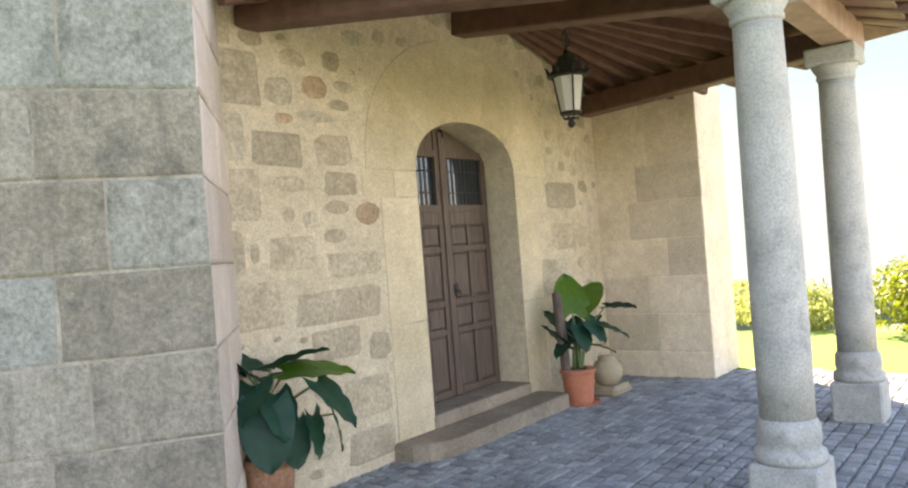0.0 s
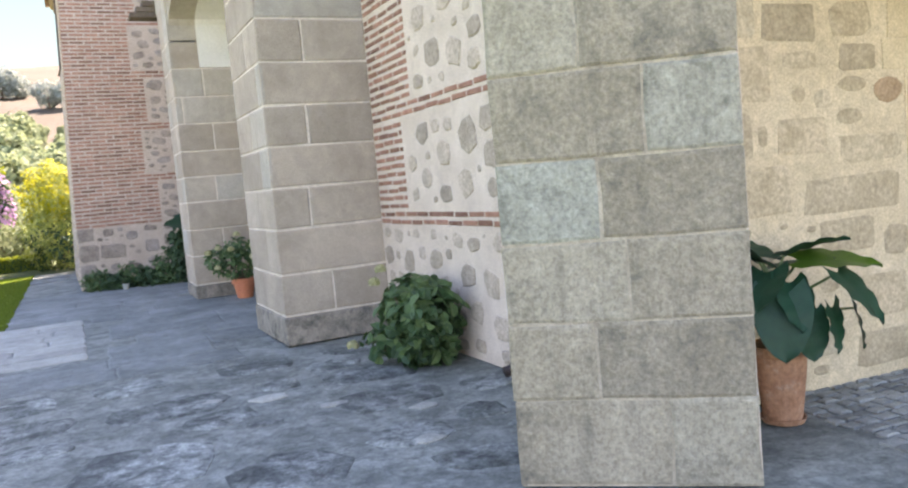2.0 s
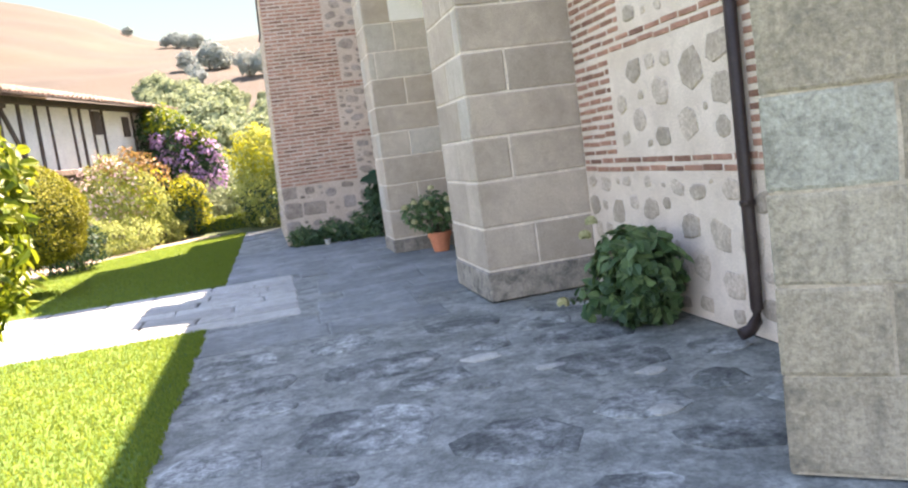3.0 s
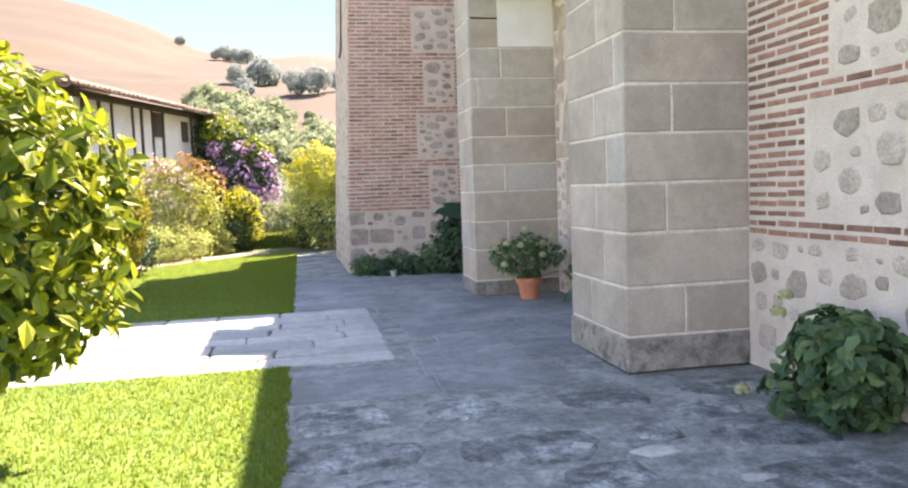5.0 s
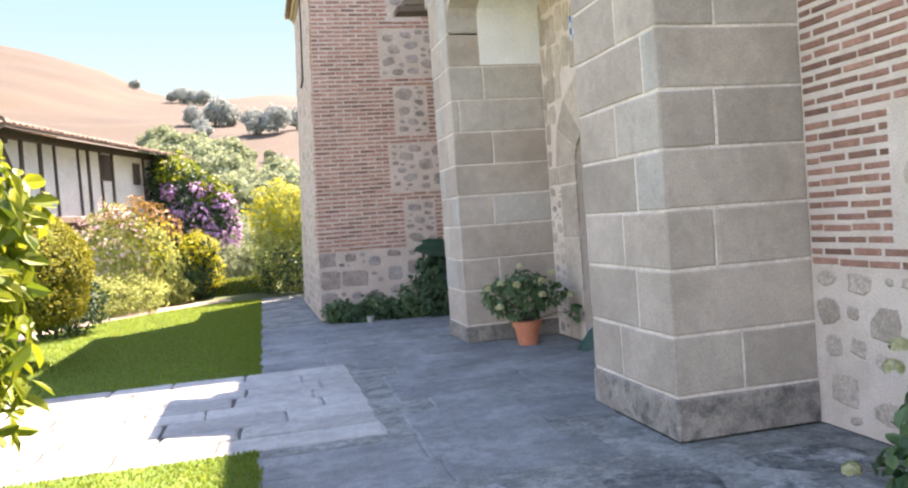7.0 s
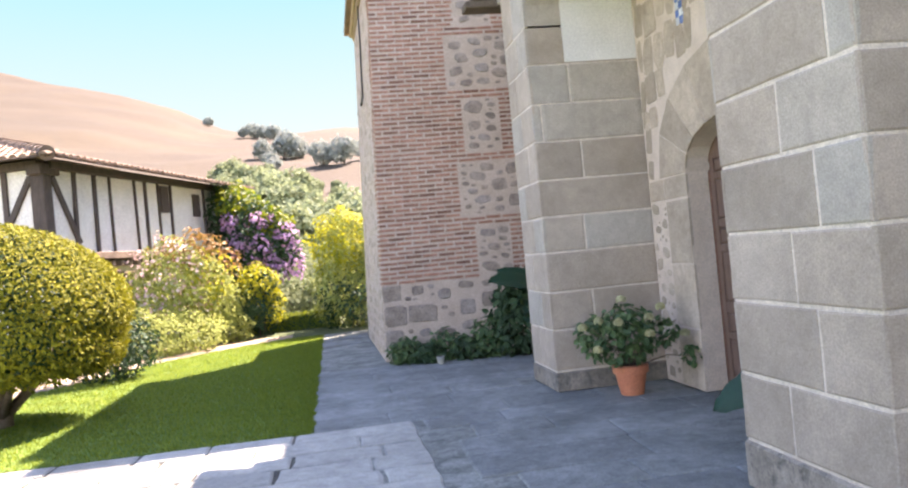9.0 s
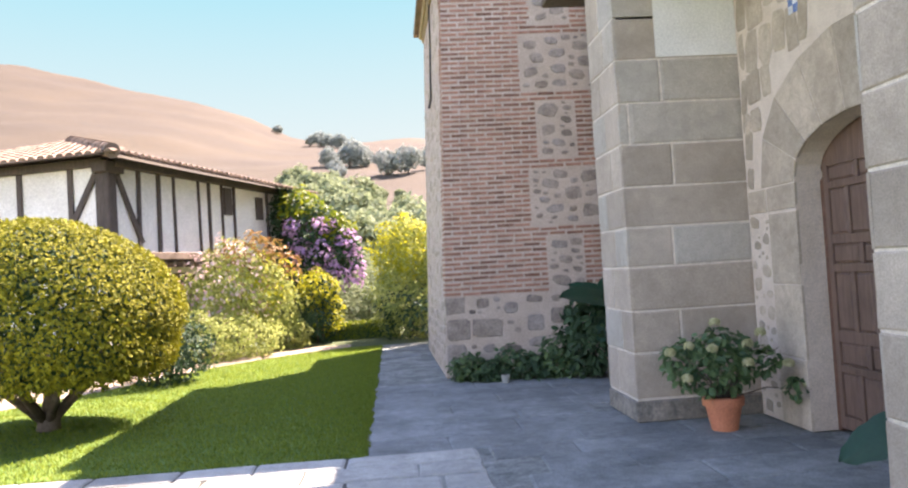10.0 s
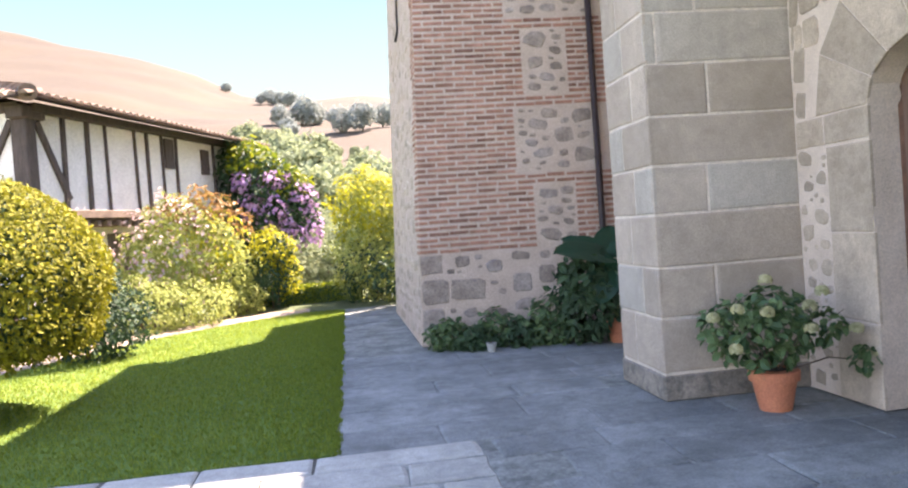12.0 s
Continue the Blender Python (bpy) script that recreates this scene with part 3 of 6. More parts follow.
# ---- doors ----
def wood_mat(name, dark, light, stretch=(14, 14, 1.2), rough=0.62):
    """Wood with its grain drawn out along z."""
    def build(nt, b):
        tc = nt.nodes.new("ShaderNodeTexCoord")
        mp = nt.nodes.new("ShaderNodeMapping")
        mp.inputs["Scale"].default_value = stretch
        nt.links.new(tc.outputs["Object"], mp.inputs[0])
        n = nd(nt, "ShaderNodeTexNoise", Scale=3.0, Detail=6.0, Roughness=0.65)
        nt.links.new(mp.outputs[0], n.inputs["Vector"])
        col = ramp(nt, n.outputs["Fac"], (0.3, dark), (0.7, light))
        col = mix(nt, ramp(nt, noise_fac(nt, 2.5, 6), (0.5, (0, 0, 0)), (0.75, (0.45, 0.45, 0.45))), col, tuple(c * 0.45 for c in dark))
        nt.links.new(col, b.inputs["Base Color"])
        b.inputs["Roughness"].default_value = rough
        bump(nt, b, n.outputs["Fac"], 0.35, 0.004)
    return mat(name, build)


M["door_grey"] = wood_mat("weathered grey brown door wood", (0.060, 0.038, 0.025), (0.150, 0.098, 0.066))
M["door_brown"] = wood_mat("brown door wood", (0.10, 0.058, 0.040), (0.20, 0.12, 0.085))
M["beam"] = wood_mat("dark brown beam wood", (0.08, 0.036, 0.020), (0.17, 0.080, 0.046), (3, 3, 3))
M["deck"] = wood_mat("brown roof boards", (0.13, 0.068, 0.040), (0.25, 0.14, 0.085), (3, 3, 3))
M["beam_light"] = wood_mat("lighter brown beam wood", (0.26, 0.16, 0.10), (0.40, 0.26, 0.17), (3, 3, 3))


def plain_mat(name, colour, rough, transmission=0.0):
    def build(nt, b):
        b.inputs["Base Color"].default_value = (*colour, 1)
        b.inputs["Roughness"].default_value = rough
        b.inputs["Transmission Weight"].default_value = transmission
    return mat(name, build)


M["glass_dark"] = plain_mat("dark window glass", (0.03, 0.035, 0.04), 0.08)


def panel_leaf(name, u0, u1, z0, z1, rows, material, m, parent, top=None):
    """One door leaf: frame of stiles and rails with sunk panels; rows: (z0, z1, columns). top(u) cuts the head to an arch."""
    leaf = part(name, leaf_frame(u0, u1, z0, z1, rows, top), material, parent, m=m)
    for a, b, cols in rows:
        w = (u1 - u0 - 0.14 - 0.05 * (cols - 1)) / cols
        for c in range(cols):
            p0 = u0 + 0.07 + c * (w + 0.05)
            bm = bmesh.new()
            vs = add_box(bm, (p0 + 0.008, -0.02, a + 0.008), (p0 + w - 0.008, -0.004, b - 0.008))
            for v in vs:
                if v.co.y > -0.01:
                    v.co.x += 0.018 if v.co.x < p0 + w / 2 else -0.018
                    v.co.z += 0.018 if v.co.z < (a + b) / 2 else -0.018
            part("door_panel", bm, material, leaf, m=m)
    return leaf


def leaf_frame(u0, u1, z0, z1, rows, top):
    bm = bmesh.new()
    cap = top or (lambda u: z1)

    def piece(a, b, c, d):
        vs = add_box(bm, (a, -0.045, c), (b, 0.0, d), 0.004)
        for v in vs:
            v.co.z = min(v.co.z, cap(v.co.x))
    piece(u0, u0 + 0.068, z0, z1)
    piece(u1 - 0.068, u1, z0, z1)
    edges = [z0] + [e for a, b, c in rows for e in (a, b)] + [z1]
    for a, b in zip(edges[::2], edges[1::2]):
        n = 1 if a < max(r[1] for r in rows) - 0.01 else 5
        for k in range(n):
            ua, ub = u0 + 0.07 + (u1 - u0 - 0.14) * k / n, u0 + 0.07 + (u1 - u0 - 0.14) * (k + 1) / n
            piece(ua, ub, a, b)
    for a, b, cols in rows:
        w = (u1 - u0 - 0.14 - 0.05 * (cols - 1)) / cols
        for c in range(1, cols):
            p = u0 + 0.07 + c * (w + 0.05) - 0.05
            piece(p, p + 0.05, a, b)
    add_box(bm, (u0 + 0.03, -0.045, z0 + 0.03), (u1 - 0.03, -0.022, rows[-1][1] + 0.02))
    return bm


def arch_height(uc, half, spring, rise):
    def top(u):
        c = max(-1.0, min(1.0, (u - uc) / half))
        return spring + rise * math.sqrt(max(0.0, 1 - c * c)) ** 0.85 - 0.004
    return top


DP = PORT @ Matrix.Translation((0, -0.30, 0))
door_1 = tagged(empty("door_1"), "weathered two-leaf panelled door with grilled lights", "door", kind="structure")
head = arch_height(*D2)
rows1 = ((0.30, 0.78, 2), (0.83, 1.03, 2), (1.08, 1.50, 2), (1.55, 1.74, 2))
for a, b in ((uc - half + 0.03, uc - 0.012), (uc + 0.012, uc + half - 0.03)):
    leaf = panel_leaf("door_leaf", a, b, 0.24, 1.86, rows1, M["door_grey"], DP, door_1)
    bm = bmesh.new()
    for q in ((a, a + 0.07, 1.86, 2.52), (b - 0.07, b, 1.86, 2.60), (a + 0.07, b - 0.07, 1.86, 1.92), (a + 0.07, b - 0.07, 2.34, 2.40), (a + 0.07, b - 0.07, 2.40, 2.60)):
        for v in add_box(bm, (q[0], -0.045, q[2]), (q[1], 0.0 if q[2] < 2.4 or q[3] < 2.5 else -0.012, q[3])):
            v.co.z = min(v.co.z, head(v.co.x))
    part("upper_frame", bm, M["door_grey"], door_1, m=DP)
    box("glass_pane", (a + 0.07, -0.04, 1.92), (b - 0.07, -0.032, 2.34), M["glass_dark"], door_1, m=DP)
    for k in range(9):
        u = a + 0.09 + (b - a - 0.18) * k / 8
        bm = bmesh.new()
        add_tube(bm, ((u, -0.014, 1.92), (u, -0.014, 2.34)), 0.005, 6)
        part("grille_bar", bm, M["iron"], door_1, m=DP)
    for z in (2.03, 2.22):
        bm = bmesh.new()
        add_tube(bm, ((a + 0.07, -0.014, z), (b - 0.07, -0.014, z)), 0.005, 6)
        part("grille_bar", bm, M["iron"], door_1, m=DP)
box("meeting_strip", (uc - 0.025, -0.002, 0.24), (uc + 0.025, 0.018, 2.56), M["door_grey"], door_1, 0.004, m=DP)
bm = bmesh.new()
add_tube(bm, [(uc + 0.09 + 0.035 * math.sin(t), 0.022, 1.13 + 0.035 * math.cos(t)) for t in (2 * math.pi * k / 12 for k in range(13))], 0.006, 6)
add_box(bm, (uc + 0.06, 0.0, 1.13), (uc + 0.12, 0.012, 1.22), 0.004)
part("door_knocker", bm, M["iron"], door_1, "dark iron ring knocker", m=DP)
structure(box("door_sill", (uc - half - 0.01, -0.32, 0.0), (uc + half + 0.01, 0.02, 0.235), M["step_stone"], bevel=0.012, m=PORT), "worn sandstone door sill", "sill")
step_o = [(1.93, 0.0), (1.95, 0.16), (2.02, 0.27), (2.14, 0.335), (2.3, 0.36), (3.92, 0.36), (3.96, 0.32), (3.97, 0.0)]
bm = bmesh.new()
a = [bm.verts.new((u, n, 0.135)) for u, n in step_o]
b = [bm.verts.new((u, n, -0.01)) for u, n in step_o]
bm.faces.new(a), bm.faces.new(b[::-1])
for i in range(len(a)):
    bm.faces.new((a[i], a[(i + 1) % len(a)], b[(i + 1) % len(a)], b[i]))
bmesh.ops.bevel(bm, geom=[e for e in bm.edges if all(v.co.z > 0.1 for v in e.verts)], offset=0.012, segments=2, affect="EDGES")
structure(part("door_step", bm, M["step_stone"], m=PORT), "rounded worn sandstone step below the door", "step")

DF = FAC @ Matrix.Translation((0, -0.24, 0))
door_2 = tagged(empty("door_2"), "brown panelled wooden church door in a stone arch", "door", kind="structure")
head2 = arch_height(jy, D1[1], D1[2], D1[3])
rows2 = ((0.14, 0.52, 3), (0.58, 0.78, 2), (0.88, 1.38, 3), (1.45, 1.62, 2), (1.70, 2.10, 3), (2.16, 2.30, 2))
for a, b in ((jy - D1[1] + 0.04, jy - 0.008), (jy + 0.008, jy + D1[1] - 0.04)):
    leaf = panel_leaf("door_leaf", a, b, 0.03, 2.62, rows2, M["door_brown"], DF, door_2, head2)
fr = arch_points(jy, D1[1] + 0.01, D1[2], D1[3] + 0.01, 16)
bm = bmesh.new()
add_tube(bm, [(fr[0][0] + 0.02, -0.03, 0.0)] + [(u + (0.02 if u < jy else -0.02), -0.03, z - 0.02) for u, z in fr] + [(fr[-1][0] - 0.02, -0.03, 0.0)], 0.035, 6)
part("door_frame", bm, M["beam"], door_2, "dark wooden door frame", m=DF)

# small blue and white tile panel over the porch door
plaque = tagged(empty("tile_plaque"), "small blue and white glazed tile plaque on the wall", "plaque")
M["tile_white"] = rough_surface("glazed white tile", (0.66, 0.70, 0.74), (0.74, 0.78, 0.8), 40, 8, (0.2, 0.3, 0.55), 0.9, rough=0.15, relief=0.05)
M["tile_blue"] = rough_surface("glazed blue tile", (0.10, 0.18, 0.42), (0.2, 0.3, 0.55), 40, 8, (0.5, 0.55, 0.6), 0.5, rough=0.15, relief=0.05)
for i in range(2):
    for k in range(4):
        u, z = 10.22 + i * 0.075, 3.62 + k * 0.075
        box("tile", (u, 0.0, z), (u + 0.071, 0.014, z + 0.071), M["tile_blue"] if (i + k) % 2 else M["tile_white"], plaque, 0.003, m=FAC)

# ---- portico ----
TOPZ = 2.83


def beam_between(name, p, q, w, h, material, parent=None, m=None, bevel=0.012):
    """Square timber from p to q, its lower edge on the line."""
    p, q = Vector(p), Vector(q)
    d = (q - p)
    x = d.normalized()
    y = Vector((0, 0, 1)).cross(x).normalized()
    z = x.cross(y)
    f = Matrix((( x.x, y.x, z.x, p.x), (x.y, y.y, z.y, p.y), (x.z, y.z, z.z, p.z), (0, 0, 0, 1)))
    bm = bmesh.new()
    add_box(bm, (0, -w / 2, 0), (d.length, w / 2, h), bevel)
    return part(name, bm, material, parent, m=(m or Matrix()) @ f)


def column(u, v):
    base = PORT_TURN @ Matrix.Translation((u, v, 0))
    ob = tagged(empty("column", base), "speckled grey granite portico column on a square plinth", "column", "portico columns")
    box("plinth", (-0.175, -0.175, -0.01), (0.175, 0.175, 0.30), M["column"], ob, 0.015)
    bm = bmesh.new()
    add_lathe(bm, [(0.178, 0.30), (0.183, 0.325), (0.178, 0.355), (0.158, 0.37), (0.153, 0.39), (0.162, 0.41), (0.158, 0.49), (0.140, 0.525)], 28)
    part("base_moulding", bm, M["column"], ob, smooth=True)
    bm = bmesh.new()
    add_lathe(bm, [(0.138, 0.525), (0.141, 0.9), (0.139, 1.4), (0.133, 2.0), (0.126, 2.48), (0.124, 2.59)], 28)
    part("shaft", bm, M["column"], ob, smooth=True)
    bm = bmesh.new()
    add_lathe(bm, [(0.125, 2.585), (0.138, 2.60), (0.138, 2.62), (0.128, 2.63), (0.155, 2.67), (0.168, 2.70)], 28)
    part("capital", bm, M["column"], ob, smooth=True)
    box("abacus", (-0.18, -0.18, 2.70), (0.18, 0.18, TOPZ), M["column"], ob, 0.012)
    return ob


column(1.965, -2.765)
column(4.26, -2.70)
A0, A1, C0, C1, APEX = (0.97, 0.02, 3.0), (1.93, -2.77, TOPZ + 0.004), (5.36, 0.02, 2.84), (4.45, -2.75, TOPZ + 0.004), Vector((3.15, 0.05, 3.72))
roof_frame = tagged(empty("portico_roof_frame"), "dark stained timber frame of the portico roof", "roof frame")
beam_between("beam", (0.85, 0.02, 3.0), A1, 0.20, 0.22, M["beam"], roof_frame, PORT_TURN)
beam_between("beam", C0, C1, 0.20, 0.20, M["beam"], roof_frame, PORT_TURN)
# front beam in a lighter brown than the other beams
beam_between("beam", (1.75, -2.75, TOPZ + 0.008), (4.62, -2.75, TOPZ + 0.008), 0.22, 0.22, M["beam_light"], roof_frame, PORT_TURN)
beam_between("ridge_beam", (3.13, 0.02, 3.34), (3.15, -2.6, 3.0), 0.20, 0.22, M["beam"], roof_frame, PORT_TURN)


def on_edge(p, q, t):
    return Vector(p).lerp(Vector(q), t)


def eave(p, out):
    return Vector((p[0] + out[0], p[1] + out[1], p[2] + 0.20 + out[2]))


OUT_C, OUT_A, OUT_F = Vector((0.50, -0.16, -0.17)), Vector((-0.50, -0.16, -0.17)), Vector((0.0, -0.62, -0.14))
for i in range(8):
    t = (i + 0.3) / 8
    e = on_edge(C0, C1, t)
    foot = Vector((e.x, e.y, e.z + 0.20)) + OUT_C
    beam_between("rafter", foot, APEX.lerp(foot, 0.06) + Vector((0, -0.05, 0)), 0.07, 0.09, M["beam"], roof_frame, PORT_TURN, 0.006)
    e = on_edge(A0, A1, t)
    foot = Vector((e.x, e.y, e.z + 0.20)) + OUT_A
    beam_between("rafter", foot, APEX.lerp(foot, 0.06) + Vector((0, -0.05, 0)), 0.07, 0.09, M["beam"], roof_frame, PORT_TURN, 0.006)
for i in range(7):
    foot = Vector((1.85 + 2.7 * i / 6, -2.75, TOPZ + 0.22)) + OUT_F
    beam_between("rafter", foot, APEX.lerp(foot, 0.06), 0.07, 0.09, M["beam"], roof_frame, PORT_TURN, 0.006)


def roof_face(a, b, top, label, m=None, wood=None, parent=None):
    """Boarded roof plane with a sheet of curved tiles on it."""
    a, b, top = Vector(a), Vector(b), Vector(top)
    n = (b - a).cross(top - a).normalized()
    n = n if n.z > 0 else -n
    lift = n * 0.10
    bm = bmesh.new()
    vs = [bm.verts.new(p + lift + n * k) for k in (0.0, 0.025) for p in (a, b, top)]
    bm.faces.new(vs[:3]), bm.faces.new(vs[3:])
    for i in range(3):
        bm.faces.new((vs[i], vs[(i + 1) % 3], vs[3 + (i + 1) % 3], vs[3 + i]))
    m = m or PORT_TURN
    deck = part("roof", bm, wood or M["deck"], parent, m=m)
    if parent is None:
        structure(deck, label, "roof")
    # tiles in columns from the eave upwards
    along, up = (b - a).normalized(), None
    up = n.cross(along)
    up = up if up.dot(top - a) > 0 else -up
    length, rise = (b - a).length, (top - a).dot(up)
    foot_t = (top - a).dot(along)
    vs, fs = [], []
    k = 0
    while k * 0.21 < length:
        s0 = k * 0.21
        lim = rise * (s0 / foot_t if s0 < foot_t else (length - s0) / max(length - foot_t, 0.01))
        r = -0.08
        while r < lim - 0.1:
            o = len(vs)
            for e, (dr, hgt) in enumerate(((0.0, 0.02), (0.42, 0.0))):
                for j in range(7):
                    g = math.pi * j / 6
                    rad = 0.085 if e == 0 else 0.07
                    vs.append(a + lift + n * (0.03 + hgt + rad * 0.75 * math.sin(g)) + along * (s0 + 0.1 - rad * math.cos(g)) + up * (r + dr))
            for j in range(6):
                fs.append((o + j, o + j + 1, o + 8 + j, o + 7 + j))
            fs.append(tuple(range(o, o + 7)))
            r += 0.36
        k += 1
    tagged(add_mesh("roof_tiles", vs, fs, M["roof_tile"], deck, m=m), kind="stuff")


ec0, ec1 = eave(C0, OUT_C), eave(C1, OUT_C)
ea0, ea1 = eave(A0, OUT_A), eave(A1, OUT_A)
ec0.y, ea0.y = 0.06, 0.06        # the slopes end in the wall
ef0, ef1 = eave((1.75, -2.75, TOPZ), OUT_F), eave((4.62, -2.75, TOPZ), OUT_F)
roof_face(ec0, (ec1 + ef1) / 2, APEX, "boarded and tiled side slope of the portico roof")
roof_face((ea1 + ef0) / 2, ea0, APEX, "boarded and tiled side slope of the portico roof")
roof_face((ec1 + ef1) / 2, (ea1 + ef0) / 2, APEX, "boarded and tiled front slope of the portico roof")

# lantern hanging from the ridge beam
lan = tagged(empty("lantern", PORT_TURN @ Matrix.Translation((3.13, -1.02, 0))), "black iron lantern with frosted glass hanging from the beam", "lantern")
M["frosted"] = plain_mat("frosted lantern glass", (0.75, 0.74, 0.68), 0.5, 0.35)
bm = bmesh.new()
add_lathe(bm, [(0.075, 2.52), (0.118, 2.79)], 8)
part("glass", bm, M["frosted"], lan)
bm = bmesh.new()
add_lathe(bm, [(0.12, 2.79), (0.165, 2.80), (0.15, 2.83), (0.12, 2.85), (0.115, 2.90), (0.075, 2.915), (0.065, 2.96), (0.03, 2.975), (0.02, 3.0)], 12)
part("cap", bm, M["iron"], lan)
for k in range(8):
    t = 2 * math.pi * k / 8
    bm = bmesh.new()
    add_tube(bm, [(0.152 * math.cos(t), 0.152 * math.sin(t), 2.81), (0.165 * math.cos(t), 0.165 * math.sin(t), 2.85), (0.185 * math.cos(t), 0.185 * math.sin(t), 2.87)], [0.016, 0.012, 0.003], 6)
    part("crown_leaf", bm, M["iron"], lan)
for k in range(4):
    t = 2 * math.pi * (k + 0.5) / 4
    bm = bmesh.new()
    add_tube(bm, [(0.05 * math.cos(t), 0.05 * math.sin(t), 2.46), (0.08 * math.cos(t), 0.08 * math.sin(t), 2.52), (0.122 * math.cos(t), 0.122 * math.sin(t), 2.79)], 0.007, 6)
    part("rib", bm, M["iron"], lan)
bm = bmesh.new()
add_lathe(bm, [(0.082, 2.505), (0.086, 2.515), (0.082, 2.525)], 16)
add_lathe(bm, [(0.012, 2.40), (0.03, 2.42), (0.03, 2.44), (0.015, 2.46), (0.055, 2.465), (0.055, 2.475)], 12)
part("finial", bm, M["iron"], lan)
bm = bmesh.new()
add_tube(bm, [(0, 0, 2.99), (0, 0, 3.17)], 0.008, 6)
for s in (-1, 1):
    add_tube(bm, [(s * 0.01, 0, 3.02), (s * 0.05, 0, 3.06), (s * 0.055, 0, 3.10), (s * 0.02, 0, 3.14)], 0.007, 6)
part("hook", bm, M["iron"], lan)

# downpipes
def downpipe(x, y, top, foot=True):
    ob = tagged(empty("downpipe", Matrix.Translation((x, y, 0))), "dark brown metal downpipe fixed to the wall", "downpipe")
    bm = bmesh.new()
    pts = [(0, 0, top), (0, 0, 0.22)] + ([(-0.01, 0, 0.14), (-0.06, 0, 0.085), (-0.13, 0, 0.07)] if foot else [(0, 0, 0.0)])
    add_tube(bm, pts, 0.042, 12)
    part("pipe", bm, M["pipe"], ob, smooth=True)
    for z in (0.9, 2.3, 3.7):
        bm = bmesh.new()
        add_lathe(bm, [(0.047, z), (0.051, z + 0.008), (0.051, z + 0.03), (0.047, z + 0.038)], 12)
        part("clamp", bm, M["pipe"], ob)
    return ob


M["pipe"] = rough_surface("dark brown painted metal", (0.03, 0.02, 0.018), (0.05, 0.035, 0.03), 60, 5, (0.09, 0.06, 0.05), 0.3, rough=0.45, relief=0.1, vary=0)
downpipe(3.59, 3.10, 6.0)
downpipe(3.30, 14.83, 6.0, False)

# timber bracket under the porch eave
bracket = tagged(empty("eave_bracket", Matrix.Translation((2.3, 12.1, 4.72))), "weathered timber bracket under the porch eave", "bracket")
for k in range(3):
    box("timber", (-0.30 + 0.1 * k, -0.15 + 0.005 * k, -0.14 + 0.095 * k), (0.35, 0.14, -0.052 + 0.095 * k), M["grey_wood"], bracket, 0.012)
# old iron cable on the tower's west face, bent out at its end
bm = bmesh.new()
add_tube(bm, [(1.005, 17.0, 6.3), (0.985, 17.0, 5.6), (0.955, 17.02, 4.9), (0.945, 17.0, 4.62), (0.90, 16.98, 4.45)], [0.016, 0.016, 0.018, 0.02, 0.022], 7)
part("cable", bm, M["iron"], tower, "dark iron cable clipped to the wall", smooth=True)


# ---- plants ----
M["leaf_box"] = leaf_mat("clipped yellow green foliage", (0.12, 0.135, 0.010), (0.32, 0.305, 0.020), 0.75, 0.2)
M["leaf_bright"] = leaf_mat("glossy bright green leaves", (0.07, 0.125, 0.010), (0.27, 0.30, 0.018), 0.45, 0.4)
# for dark plants, and for painted shade inside brighter crowns and the hedge
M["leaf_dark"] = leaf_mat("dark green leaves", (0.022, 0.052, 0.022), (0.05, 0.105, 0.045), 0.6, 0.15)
M["leaf_hyd"] = leaf_mat("hydrangea leaves", (0.036, 0.090, 0.034), (0.115, 0.19, 0.072), 0.45, 0.2)
M["leaf_ear"] = leaf_mat("elephant ear leaf", (0.007, 0.046, 0.022), (0.014, 0.068, 0.034), 0.5, 0.12)
M["leaf_lime"] = leaf_mat("fresh green leaf", (0.07, 0.16, 0.015), (0.09, 0.19, 0.02), 0.35, 0.3)
M["leaf_sage"] = leaf_mat("grey green shrub leaves", (0.23, 0.28, 0.075), (0.46, 0.50, 0.16), 0.75, 0.42)
M["leaf_red"] = leaf_mat("red tipped leaves", (0.17, 0.13, 0.03), (0.38, 0.20, 0.08), 0.5, 0.3)
M["leaf_yellow"] = leaf_mat("golden leaves", (0.27, 0.29, 0.018), (0.50, 0.47, 0.035), 0.6, 0.45)
M["petal_lilac"] = leaf_mat("lilac petals", (0.34, 0.18, 0.35), (0.58, 0.40, 0.58), 0.6, 0.3)
M["petal_pink"] = leaf_mat("pale pink petals", (0.55, 0.36, 0.36), (0.72, 0.58, 0.55), 0.6, 0.3)
M["petal_green"] = leaf_mat("pale green petals", (0.36, 0.36, 0.17), (0.55, 0.52, 0.30), 0.6, 0.25)
# valley and oak foliage carry distance haze in their paler, greyer leaf colours
M["leaf_far_haze"] = leaf_mat("haze-paled valley foliage", (0.16, 0.205, 0.11), (0.29, 0.335, 0.185), 0.8, 0.38)
M["leaf_oak_haze"] = leaf_mat("haze-greyed oak foliage", (0.21, 0.25, 0.225), (0.32, 0.36, 0.32), 0.85, 0.38)
M["bark"] = rough_surface("grey brown bark", (0.10, 0.075, 0.055), (0.19, 0.15, 0.115), 40, 6, (0.05, 0.04, 0.03), 0.4, relief=1.0, vary=0)
M["stem"] = plain_mat("green stem", (0.10, 0.15, 0.05), 0.5)
